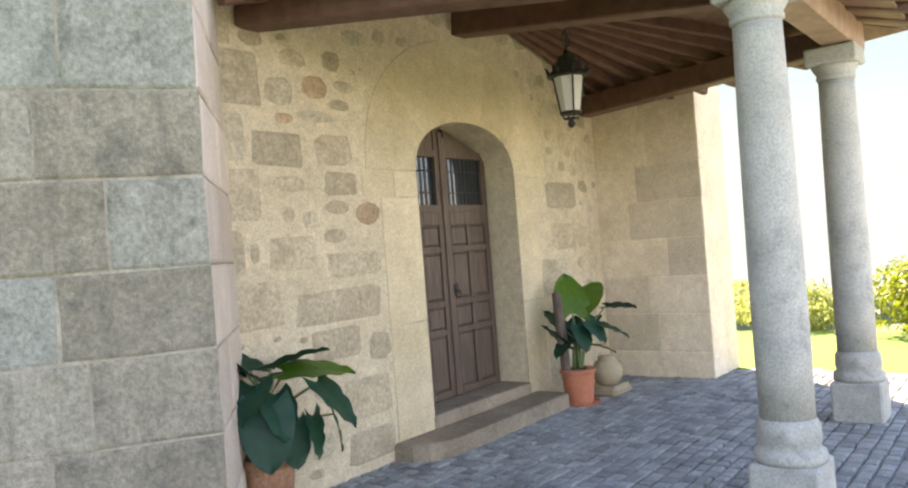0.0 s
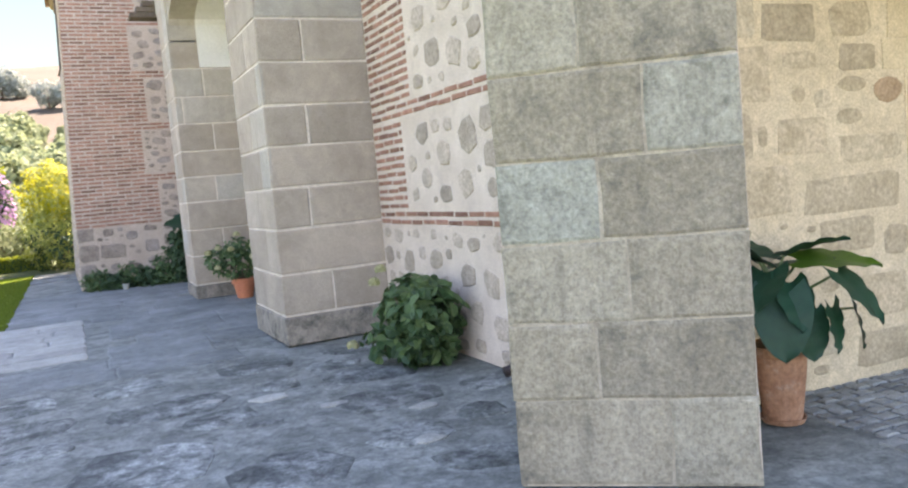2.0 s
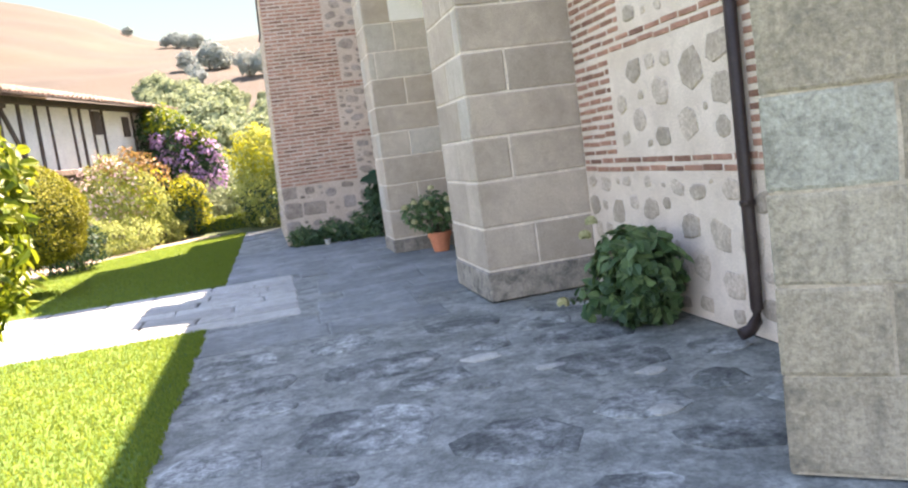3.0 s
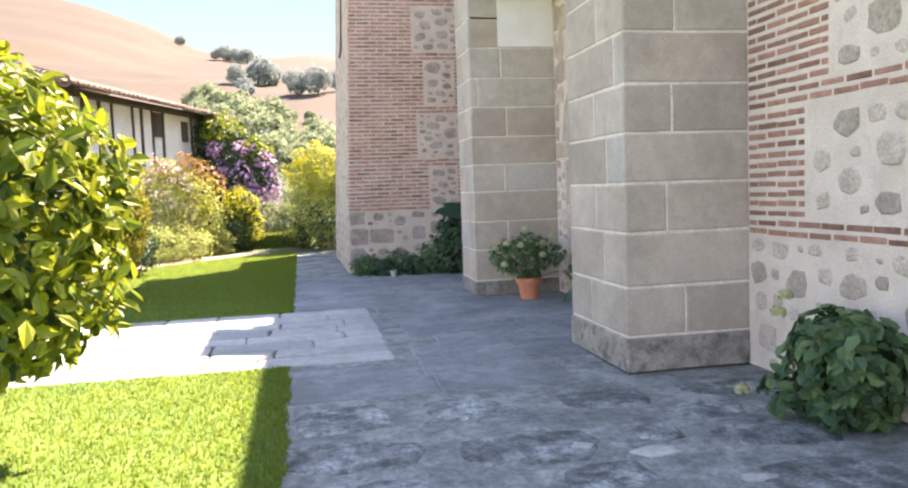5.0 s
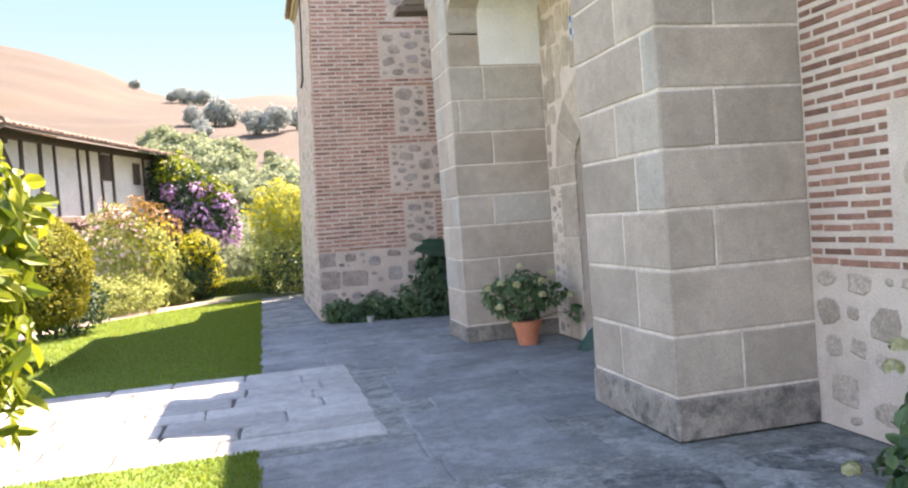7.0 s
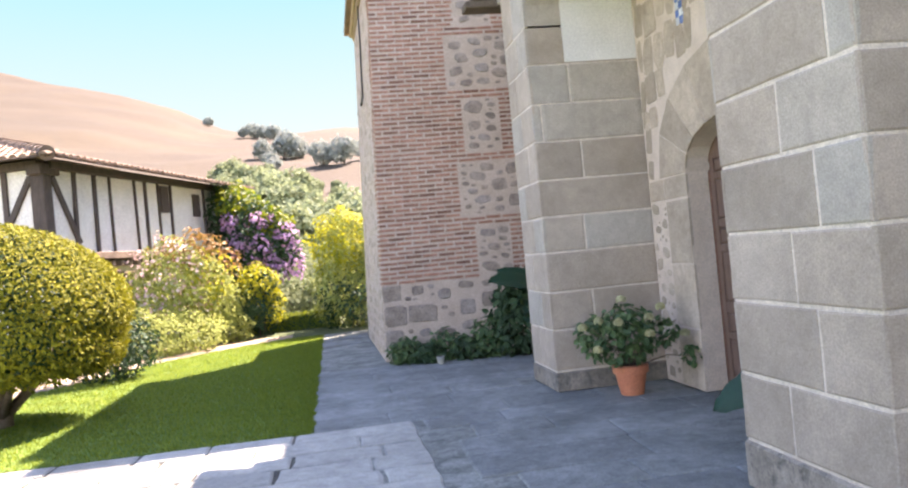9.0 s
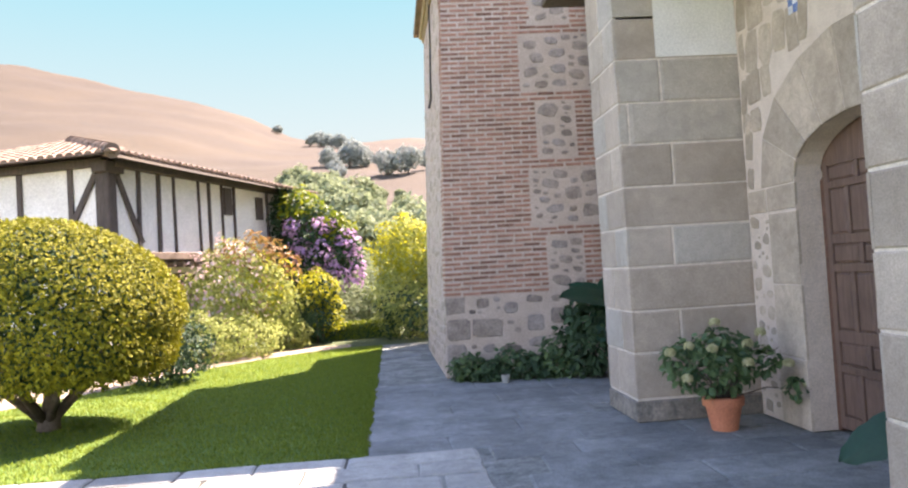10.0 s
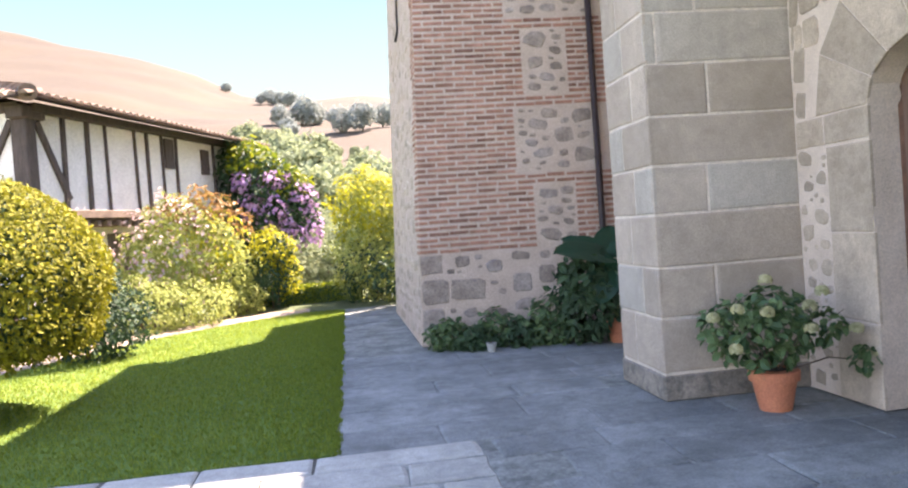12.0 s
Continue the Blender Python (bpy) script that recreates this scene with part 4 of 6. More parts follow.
M["soil"] = rough_surface("potting soil", (0.04, 0.03, 0.022), (0.08, 0.06, 0.045), 60, 8, (0.02, 0.02, 0.015), 0.3, relief=1.0, vary=0)
M["old_clay"] = rough_surface("weathered brown clay", (0.27, 0.135, 0.075), (0.40, 0.22, 0.13), 40, 5, (0.50, 0.42, 0.34), 0.45, relief=0.3, vary=0)


def leaf_arrays(c, a, n, length, width, fold=0.12):
    """Vertices and faces of many pointed leaves: c base, a axis, n normal (arrays of rows)."""
    k = len(c)
    a = a / np.linalg.norm(a, axis=1, keepdims=True)
    s = np.cross(a, n)
    s /= np.linalg.norm(s, axis=1, keepdims=True) + 1e-9
    n = np.cross(s, a)
    L, W = length[:, None], width[:, None]
    pts = np.stack([c, c + a * L * 0.38 + s * W * 0.5 + n * W * fold, c + a * L * 0.75 + s * W * 0.36 + n * W * fold * 0.5, c + a * L - n * L * 0.12,
                    c + a * L * 0.75 - s * W * 0.36 + n * W * fold * 0.5, c + a * L * 0.38 - s * W * 0.5 + n * W * fold], 1).reshape(-1, 3)
    b = (np.arange(k) * 6)[:, None]
    f1, f2 = b + np.array([[0, 1, 2, 3]]), b + np.array([[0, 3, 4, 5]])
    return pts, np.concatenate([f1, f2])


def cloud(name, lobes, count, length, material, parent, seed, aspect=0.5, shell=0.14, lump=0.12, droop=0.2, base=None):
    """Foliage of many leaves on the surface of overlapping lobes: (x, y, z, rx, ry, rz)."""
    rng = np.random.default_rng(seed)
    lob = np.array(lobes, float)
    area = (lob[:, 3] * lob[:, 4] + lob[:, 4] * lob[:, 5] + lob[:, 3] * lob[:, 5])
    pick = rng.choice(len(lob), count, p=area / area.sum())
    d = rng.normal(size=(count, 3))
    d /= np.linalg.norm(d, axis=1, keepdims=True)
    wave = np.sin(d[:, 0] * 5.1 + pick * 1.7 + seed) * np.sin(d[:, 1] * 4.3 + 2 * pick) + 0.6 * np.sin(d[:, 2] * 9 + d[:, 0] * 7)
    r = (1 - np.abs(rng.normal(0, shell, count))) * (1 + lump * wave)
    r = np.maximum(r, 0.25)
    c = lob[pick, :3] + d * lob[pick, 3:] * r[:, None]
    if base is not None:
        below = c[:, 2] < base
        c[below, 2] = base + np.abs(rng.normal(0, 0.06, below.sum())) - 0.12 * rng.random(below.sum()) ** 3
        d[below, 2] = -1.0
    inside = np.zeros(count, bool)
    for k in range(len(lob)):
        q = (((c - lob[k, :3]) / lob[k, 3:]) ** 2).sum(1)
        inside |= (q < 0.45) & (pick != k)
    keep = ~inside
    c, d = c[keep], d[keep]
    m = len(c)
    n = d + rng.normal(0, 0.45, (m, 3)) + np.array([0, 0, 0.35])
    a = np.cross(n, rng.normal(size=(m, 3))) + d * 0.4 - np.array([0, 0, droop])
    ln = length * rng.uniform(0.65, 1.25, m)
    pts, faces = leaf_arrays(c, a, n, ln, ln * aspect)
    return add_mesh(name, pts.tolist(), faces.tolist(), material, parent)


def limbs(name, paths, radius, parent, material=None):
    bm = bmesh.new()
    for p in paths:
        k = len(p)
        add_tube(bm, p, [radius * (1 - 0.7 * i / (k - 1)) for i in range(k)], 8)
    return part(name, bm, material or M["bark"], parent, smooth=True)


# clipped dome tree on the lawn
dome = tagged(empty("dome_tree", Matrix.Translation((-4.05, 12.95, 0))), "clipped dome-shaped yellow-green tree on the lawn", "tree")
trunk = limbs("trunk", [[(0.0, 0, -0.03), (0.04, 0.02, 0.35), (0.0, 0.05, 0.8)]], 0.15, dome)
for k in range(7):
    t = 2 * math.pi * k / 7
    limbs("limb", [[(0.05 * math.cos(t), 0.05 * math.sin(t), 0.12), (0.45 * math.cos(t), 0.45 * math.sin(t), 0.5), (1.0 * math.cos(t + 0.2), 1.0 * math.sin(t + 0.2), 1.0)]], 0.06, dome)
cloud("crown", [(0, 0, 1.28, 1.55, 1.55, 1.22)], 36000, 0.058, M["leaf_box"], dome, 3, 0.5, 0.05, 0.03, 0.1, 0.62)
# inner shell of dark leaves stands for shade within the dome
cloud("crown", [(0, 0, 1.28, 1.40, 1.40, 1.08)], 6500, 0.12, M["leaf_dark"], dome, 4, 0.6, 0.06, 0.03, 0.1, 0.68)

# glossy broad-leaved tree close to the pavement
mag = tagged(empty("broadleaf_tree", Matrix.Translation((-2.2, 5.0, 0))), "small glossy broad-leaved tree on the lawn", "tree")
limbs("trunk", [[(0, 0, -0.03), (0.03, 0.0, 0.4), (0.0, 0.02, 1.0), (0.05, 0.05, 1.7)]], 0.07, mag)
for k in range(8):
    t = 2 * math.pi * k / 8
    limbs("limb", [[(0, 0, 0.35 + 0.1 * k), (0.35 * math.cos(t), 0.35 * math.sin(t), 0.7 + 0.12 * k), (0.75 * math.cos(t), 0.75 * math.sin(t), 0.95 + 0.13 * k)]], 0.025, mag)
cloud("crown", [(0, 0, 1.50, 0.98, 0.98, 0.95), (0.34, -0.1, 1.1, 0.68, 0.7, 0.55), (0.05, 0.2, 2.05, 0.75, 0.7, 0.55), (0.42, 0.1, 1.75, 0.68, 0.62, 0.55), (-0.5, 0.1, 1.9, 0.7, 0.7, 0.6)], 5200, 0.145, M["leaf_bright"], mag, 7, 0.5, 0.12, 0.12, 0.15)
# dark leaves inside paint the shaded gaps of the crown
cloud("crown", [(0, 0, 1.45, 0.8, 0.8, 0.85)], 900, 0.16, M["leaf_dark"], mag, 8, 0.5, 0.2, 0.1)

# shrub border along the lawn
def shrub(x, y, lobes, count, length, material, seed, label, extra=(), name="shrub", category="shrub"):
    ob = tagged(empty(name, Matrix.Translation((x, y, 0))), label, category)
    rnd = random.Random(seed)
    zmax = max(l[2] + l[5] for l in lobes)
    for k in range(4):
        t = rnd.uniform(0, 6.28)
        r = 0.5 * max(l[3] for l in lobes)
        limbs("stem", [[(0.1 * math.cos(t), 0.1 * math.sin(t), -0.08), (0.5 * r * math.cos(t), 0.5 * r * math.sin(t), zmax * 0.35), (r * math.cos(t), r * math.sin(t), zmax * 0.75)]], 0.025, ob)
    cloud("foliage", lobes, count, length, material, ob, seed, shell=0.2, lump=0.2)
    for nm, lb, cnt, ln, mt in extra:
        tagged(cloud(nm, lb, cnt, ln, mt, ob, seed + 50 + cnt, 0.8 if nm == "blossom" else 0.5, 0.1, 0.22), kind="stuff")
    return ob


shrub(-3.75, 16.6, [(0, 0, 0.55, 0.75, 0.7, 0.6), (0, 0, 1.05, 0.45, 0.45, 0.6)], 3800, 0.09, M["leaf_dark"], 11, "dark rounded shrub behind the clipped tree")
shrub(-3.75, 19.6, [(0, 0, 0.45, 0.85, 0.7, 0.55), (0.75, 0.5, 0.4, 0.7, 0.6, 0.5), (-0.8, 0.1, 0.5, 0.8, 0.7, 0.6)], 7000, 0.075, M["leaf_sage"], 12, "low grey-green shrubs edging the lawn")
shrub(-3.35, 21.2, [(0, 0, 1.45, 0.95, 0.85, 1.05), (0.6, 0.3, 1.0, 0.7, 0.6, 0.8), (-0.6, 0, 1.1, 0.7, 0.7, 0.9)], 6500, 0.11, M["leaf_sage"], 13, "tall rose shrub with pale blossoms and reddish tips",
      [("red_growth", [(0.3, 0, 2.25, 0.75, 0.6, 0.42), (1.05, 0.4, 1.9, 0.3, 0.3, 0.3)], 500, 0.13, M["leaf_red"]), ("blossom", [(-0.2, -0.1, 1.5, 1.0, 0.9, 1.0)], 700, 0.09, M["petal_pink"]),
       ("yellow_growth", [(0.5, -0.2, 1.6, 0.7, 0.6, 0.7)], 350, 0.11, M["leaf_yellow"])], "rose_shrub")
shrub(-2.35, 21.5, [(0, 0, 0.35, 0.5, 0.45, 0.45)], 2000, 0.07, M["leaf_sage"], 14, "small pale green shrub at the lawn's edge")
shrub(-1.75, 22.2, [(0, 0, 0.75, 0.5, 0.5, 0.75), (0.1, 0, 1.25, 0.38, 0.35, 0.4)], 2600, 0.09, M["leaf_dark"], 15, "upright shrub with golden green tips",
      [("golden_growth", [(0.05, -0.05, 1.3, 0.48, 0.45, 0.45), (0.3, 0, 0.8, 0.3, 0.3, 0.5)], 1300, 0.10, M["leaf_yellow"])])
# the brighter leaves at the top paint sunlight on the dark foliage
shrub(-2.55, 25.3, [(0, 0, 1.6, 0.8, 0.9, 1.5), (0.5, 0, 2.6, 0.9, 0.8, 1.0), (-0.3, 0.4, 3.4, 0.55, 0.6, 0.7), (1.1, 0, 2.2, 0.7, 0.6, 0.7)], 8000, 0.15, M["leaf_dark"], 16, "climbing shrub with lilac flowers at the house corner",
      [("blossom", [(0.0, -0.5, 3.0, 0.28, 0.3, 0.25), (0.8, -0.4, 3.0, 0.4, 0.4, 0.22), (1.4, -0.2, 2.5, 0.4, 0.35, 0.4), (0.7, -0.7, 2.2, 0.4, 0.3, 0.4), (1.6, -0.2, 1.8, 0.28, 0.3, 0.45), (0.2, -0.7, 2.4, 0.25, 0.25, 0.3), (1.1, -0.6, 1.6, 0.3, 0.3, 0.35)], 1000, 0.12, M["petal_lilac"]), ("bright_growth", [(0.2, 0, 3.5, 0.6, 0.6, 0.6), (1.0, 0, 2.9, 0.6, 0.6, 0.5)], 900, 0.18, M["leaf_bright"])], "climbing_shrub")
# yellower leaves towards the top, darker ones towards the foot
shrub(0.55, 22.2, [(0, 0, 1.0, 1.05, 1.0, 1.0), (0.2, 0, 1.9, 0.85, 0.8, 0.85), (0.0, 0, 2.4, 0.5, 0.5, 0.5)], 8000, 0.10, M["leaf_sage"], 17, "tall loose olive-green shrub beside the tower",
      [("golden_growth", [(-0.1, -0.1, 2.1, 0.85, 0.8, 0.8)], 1800, 0.10, M["leaf_yellow"]), ("dark_growth", [(0.2, -0.1, 0.7, 1.0, 0.95, 0.7)], 1600, 0.11, M["leaf_dark"])], "tall_shrub")

for i, (x, y, r, h) in enumerate(((-2.4, 27.5, 1.2, 1.6), (-0.9, 26.5, 1.1, 1.2), (0.4, 28.0, 1.3, 1.9), (1.6, 27.0, 1.2, 2.2), (-0.2, 31.0, 1.6, 2.2), (-2.2, 32.0, 1.8, 2.8), (1.8, 32.5, 1.7, 2.6))):
    shrub(x, y, [(0, 0, h * 0.5, r, r, h * 0.55), (0.35 * r, 0.2, h * 0.75, r * 0.6, r * 0.6, h * 0.35), (-0.4 * r, 0, h * 0.65, r * 0.6, r * 0.6, h * 0.4)], 3200, 0.16, M["leaf_far_haze"], 160 + i, "pale green valley shrub beyond the hedge")

# clipped hedge across the lawn's end
hedge = tagged(empty("hedge", Matrix.Translation((-0.9, 22.6, 0))), "low clipped green hedge at the lawn's end", "hedge")
rng = np.random.default_rng(31)
k = 9000
c = np.stack([rng.uniform(-1.6, 1.1, k), rng.uniform(-0.25, 0.25, k), rng.uniform(-0.05, 0.44, k)], 1)
face = rng.integers(0, 3, k)
c[face == 0, 2] = 0.44 + rng.normal(0, 0.012, (face == 0).sum())
c[face == 1, 1] = -0.25 + rng.normal(0, 0.012, (face == 1).sum())
pts, fcs = leaf_arrays(c, rng.normal(size=(k, 3)), rng.normal(size=(k, 3)) + np.array([0, -0.8, 0.8]), rng.uniform(0.03, 0.06, k), rng.uniform(0.02, 0.035, k))
add_mesh("foliage", pts.tolist(), fcs.tolist(), M["leaf_bright"], hedge)
# dark solid core stands in for shade between the hedge leaves
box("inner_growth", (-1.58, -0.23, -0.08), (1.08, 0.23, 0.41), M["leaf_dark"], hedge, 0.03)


# broad-leaved potted plants
def heart_leaf(length, width, droop, fold, ripple):
    """One heart-shaped leaf with ribs, its stalk at the origin, pointing along +x."""
    ns, nt2 = 9, 10
    bm = bmesh.new()
    grid = []
    for i in range(nt2 + 1):
        t = i / nt2
        w = width * 0.5 * max(0.0, math.sin(math.pi * min(1, (t * 0.84 + 0.16)) ** 0.78)) ** 0.62
        row = []
        for j in range(ns):
            s = j / (ns - 1) * 2 - 1
            x = length * (t - 0.26 * abs(s) ** 1.4 * (1 - t) ** 2)
            z = fold * width * abs(s) - droop * length * t * t + ripple * math.sin(t * 22) * abs(s)
            row.append(bm.verts.new((x, s * w, z)))
        grid.append(row)
    for i in range(nt2):
        for j in range(ns - 1):
            bm.faces.new((grid[i][j], grid[i + 1][j], grid[i + 1][j + 1], grid[i][j + 1]))
    return bm


def ear_plant(name, m, pot_profile, pot_mat, leaves, label, saucer=None, roll=lambda i, t: 16 * math.sin(2.3 * i)):
    """Potted plant; leaves: (azimuth, reach, height, length, pitch, material)."""
    ob = tagged(empty(name, m), label, "potted plant")
    bm = bmesh.new()
    add_lathe(bm, pot_profile, 28)
    pot = part("pot", bm, pot_mat, ob, smooth=False)
    top = pot_profile[-1][1]
    bm = bmesh.new()
    add_lathe(bm, [(pot_profile[-1][0] * 0.9, top - 0.03), (pot_profile[-1][0] * 0.5, top + 0.004)], 20)
    part("soil", bm, M["soil"], pot)
    if saucer:
        bm = bmesh.new()
        add_lathe(bm, [(saucer * 0.9, 0.0), (saucer, 0.03), (saucer * 0.96, 0.03), (saucer * 0.9, 0.012)], 28)
        part("saucer", bm, pot_mat, ob)
    for i, (az, reach, high, ln, pitch, mt) in enumerate(leaves):
        t = radians(az)
        tip = Vector((reach * math.cos(t), reach * math.sin(t), high))
        bm = bmesh.new()
        b0 = Vector((0.04 * math.cos(t), 0.04 * math.sin(t), top - 0.02))
        mid = b0.lerp(tip, 0.55) + Vector((-0.06 * math.cos(t), -0.06 * math.sin(t), 0.08))
        add_tube(bm, [b0, b0.lerp(mid, 0.5) + Vector((0, 0, 0.03)), mid, mid.lerp(tip, 0.6), tip], [0.013, 0.011, 0.009, 0.008, 0.006], 7)
        stem = part("stem", bm, M["stem"], ob, smooth=True)
        bm = heart_leaf(ln, ln * 0.88, 0.20, 0.05, 0.008)
        part("leaf", bm, M[mt], ob, smooth=True, m=Matrix.Translation(tip) @ Matrix.Rotation(t, 4, "Z") @ Matrix.Rotation(radians(-pitch), 4, "Y") @ Matrix.Rotation(radians(roll(i, t)), 4, "X"))
    return ob


E1, L1 = "leaf_ear", "leaf_lime"
ear_plant("elephant_ear_plant", PORT_TURN @ Matrix.Translation((0.56, -0.29, 0)), [(0.095, 0.0), (0.105, 0.03), (0.135, 0.28), (0.142, 0.38), (0.160, 0.39), (0.160, 0.44)], M["old_clay"],
          [(-128, 0.20, 0.74, 0.35, -66, E1), (137, 0.08, 0.90, 0.38, 42, E1), (-35, 0.05, 0.93, 0.34, 22, E1), (-46, 0.12, 0.90, 0.40, 4, L1), (-62, 0.32, 0.84, 0.33, -42, E1), (-108, 0.15, 0.80, 0.28, -50, E1),
           (165, 0.18, 0.76, 0.30, -52, E1), (-72, 0.30, 0.66, 0.24, -74, E1), (-50, 0.38, 0.64, 0.22, -70, E1), (-92, 0.22, 0.62, 0.24, -76, E1), (20, 0.12, 0.86, 0.30, 10, E1), (95, 0.10, 0.92, 0.30, 30, E1),
           (-150, 0.14, 0.86, 0.28, -30, E1)],
          "elephant ear plant in a weathered brown clay pot", saucer=0.125)
ear_plant("elephant_ear_plant", PORT_TURN @ Matrix.Translation((4.12, -0.36, 0)), [(0.12, 0.015), (0.125, 0.03), (0.155, 0.29), (0.168, 0.30), (0.168, 0.33)], M["terracotta"],
          [(48, 0.03, 0.84, 0.40, 76, L1), (-8, 0.15, 0.90, 0.36, 42, L1), (-43, 0.32, 0.88, 0.30, 2, E1), (-52, 0.24, 0.72, 0.30, -18, E1), (140, 0.12, 0.56, 0.28, 55, E1), (-66, 0.16, 0.54, 0.22, -12, L1),
           (20, 0.06, 0.58, 0.26, 68, E1), (-20, 0.12, 0.66, 0.26, 40, E1), (-120, 0.10, 0.72, 0.24, -60, E1), (-85, 0.15, 0.76, 0.24, -45, E1), (100, 0.10, 0.70, 0.26, 50, E1), (170, 0.12, 0.60, 0.22, -30, E1)],
          "tall elephant ear plant in an orange plastic pot", saucer=0.19)
bm = bmesh.new()
add_tube(bm, [(-0.10, 0.06, 0.3), (-0.11, 0.08, 0.7), (-0.12, 0.10, 1.05)], [0.045, 0.05, 0.04], 9)
post = part("plant_stake", bm, M["grey_wood"], bpy.data.objects["elephant_ear_plant.001"], "dark mossy wooden stake")
urn = tagged(empty("clay_urn", PORT_TURN @ Matrix.Translation((4.60, -0.42, 0))), "squat pale clay urn standing on a low stone", "urn")
bm = bmesh.new()
add_lathe(bm, [(0.08, 0.09), (0.135, 0.16), (0.15, 0.24), (0.12, 0.31), (0.075, 0.345), (0.085, 0.37)], 24)
part("body", bm, M["yellow_stone"], urn, smooth=True)
bm = bmesh.new()
add_box(bm, (-0.17, -0.16, -0.01), (0.20, 0.16, 0.10), 0.035)
part("base_stone", bm, M["yellow_stone"], urn)
ear_plant("elephant_ear_plant", Matrix.Translation((3.30, 7.52, 0)), [(0.12, 0.0), (0.165, 0.26), (0.175, 0.27), (0.175, 0.30)], M["terracotta"],
          [(150, 0.34, 0.52, 0.42, -22, E1), (120, 0.34, 0.50, 0.40, -28, E1), (95, 0.28, 0.66, 0.36, -10, E1), (60, 0.18, 0.7, 0.3, -10, E1), (20, 0.12, 0.6, 0.3, -30, E1)],
          "broad-leaved green plant in a clay pot by the door", roll=lambda i, t: 34 * math.cos(t))
ear_plant("elephant_ear_plant", Matrix.Translation((3.12, 13.9, 0)), [(0.12, 0.0), (0.155, 0.25), (0.17, 0.26), (0.17, 0.30)], M["terracotta"],
          [(150, 0.10, 1.02, 0.62, 34, E1), (75, 0.06, 1.02, 0.60, 48, E1), (195, 0.22, 1.08, 0.60, 14, E1), (20, 0.10, 1.05, 0.52, 35, E1), (225, 0.2, 0.95, 0.5, -55, E1), (275, 0.16, 0.98, 0.5, -60, E1), (180, 0.2, 0.85, 0.42, -50, E1), (330, 0.2, 1.0, 0.5, -50, E1)],
          "tall elephant ear plant with huge dark leaves in a pot", roll=lambda i, t: 30 * math.cos(t))


# hydrangeas
def flower_heads(parent, places, size, seed):
    for i, (x, y, z) in enumerate(places):
        rng = np.random.default_rng(seed + i)
        k = 90
        d = rng.normal(size=(k, 3))
        d /= np.linalg.norm(d, axis=1, keepdims=True)
        d[:, 2] = np.abs(d[:, 2]) * 0.9 - 0.25
        pts, fcs = leaf_arrays(np.array([[x, y, z]]) + d * size * 0.85, np.cross(d, rng.normal(size=(k, 3))), d, np.full(k, size * 0.55), np.full(k, size * 0.5), 0.05)
        add_mesh("flower_head", pts.tolist(), fcs.tolist(), M["petal_green"], parent, "pale green flower head")


hyd = tagged(empty("hydrangea", Matrix.Translation((3.27, 4.15, 0))), "dense dark green hydrangea bush against the church wall", "bush")
for k in range(6):
    t = k * 1.05 + 0.3
    limbs("stem", [[(0.04 * math.cos(t), 0.04 * math.sin(t), -0.01), (0.15 * math.cos(t), 0.15 * math.sin(t), 0.3), (0.25 * math.cos(t), 0.28 * math.sin(t), 0.6)]], 0.012, hyd)
limbs("stem", [[(-0.05, 0.1, 0.15), (-0.30, 0.22, 0.2), (-0.45, 0.3, 0.17)]], 0.009, hyd)
cloud("foliage", [(0.02, 0.0, 0.36, 0.27, 0.32, 0.36), (-0.03, 0.1, 0.46, 0.24, 0.26, 0.26), (0.03, -0.13, 0.42, 0.24, 0.24, 0.3), (-0.30, 0.22, 0.20, 0.13, 0.11, 0.11)], 1000, 0.12, M["leaf_hyd"], hyd, 71, 0.72, 0.12, 0.1, 0.35)
# darker leaves inside the bush, colouring in its inner shade
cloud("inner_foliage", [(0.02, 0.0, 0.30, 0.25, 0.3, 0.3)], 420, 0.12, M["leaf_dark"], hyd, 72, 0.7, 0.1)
flower_heads(hyd, [(-0.20, 0.30, 0.80), (-0.50, 0.34, 0.18), (-0.28, 0.26, 0.70)], 0.055, 80)

hyd2 = tagged(empty("hydrangea", Matrix.Translation((3.02, 10.28, 0))), "hydrangea with pale green flowers in a terracotta pot", "potted plant")
bm = bmesh.new()
add_lathe(bm, [(0.115, 0.0), (0.12, 0.02), (0.160, 0.22), (0.182, 0.225), (0.186, 0.29), (0.178, 0.30)], 30)
pot = part("pot", bm, M["terracotta"], hyd2, "plain terracotta pot")
bm = bmesh.new()
add_lathe(bm, [(0.165, 0.285), (0.08, 0.303)], 20)
part("soil", bm, M["soil"], pot)
for k in range(9):
    t = k * 0.72
    r = 0.30 + 0.1 * (k % 3)
    limbs("stem", [[(0.03 * math.cos(t), 0.03 * math.sin(t), 0.28), (0.16 * math.cos(t), 0.16 * math.sin(t), 0.48), (r * math.cos(t), r * math.sin(t), 0.62 + 0.06 * (k % 3))]], 0.008, hyd2)
limbs("stem", [[(0.05, -0.03, 0.28), (0.35, -0.15, 0.38), (0.58, -0.28, 0.36)]], 0.008, hyd2)
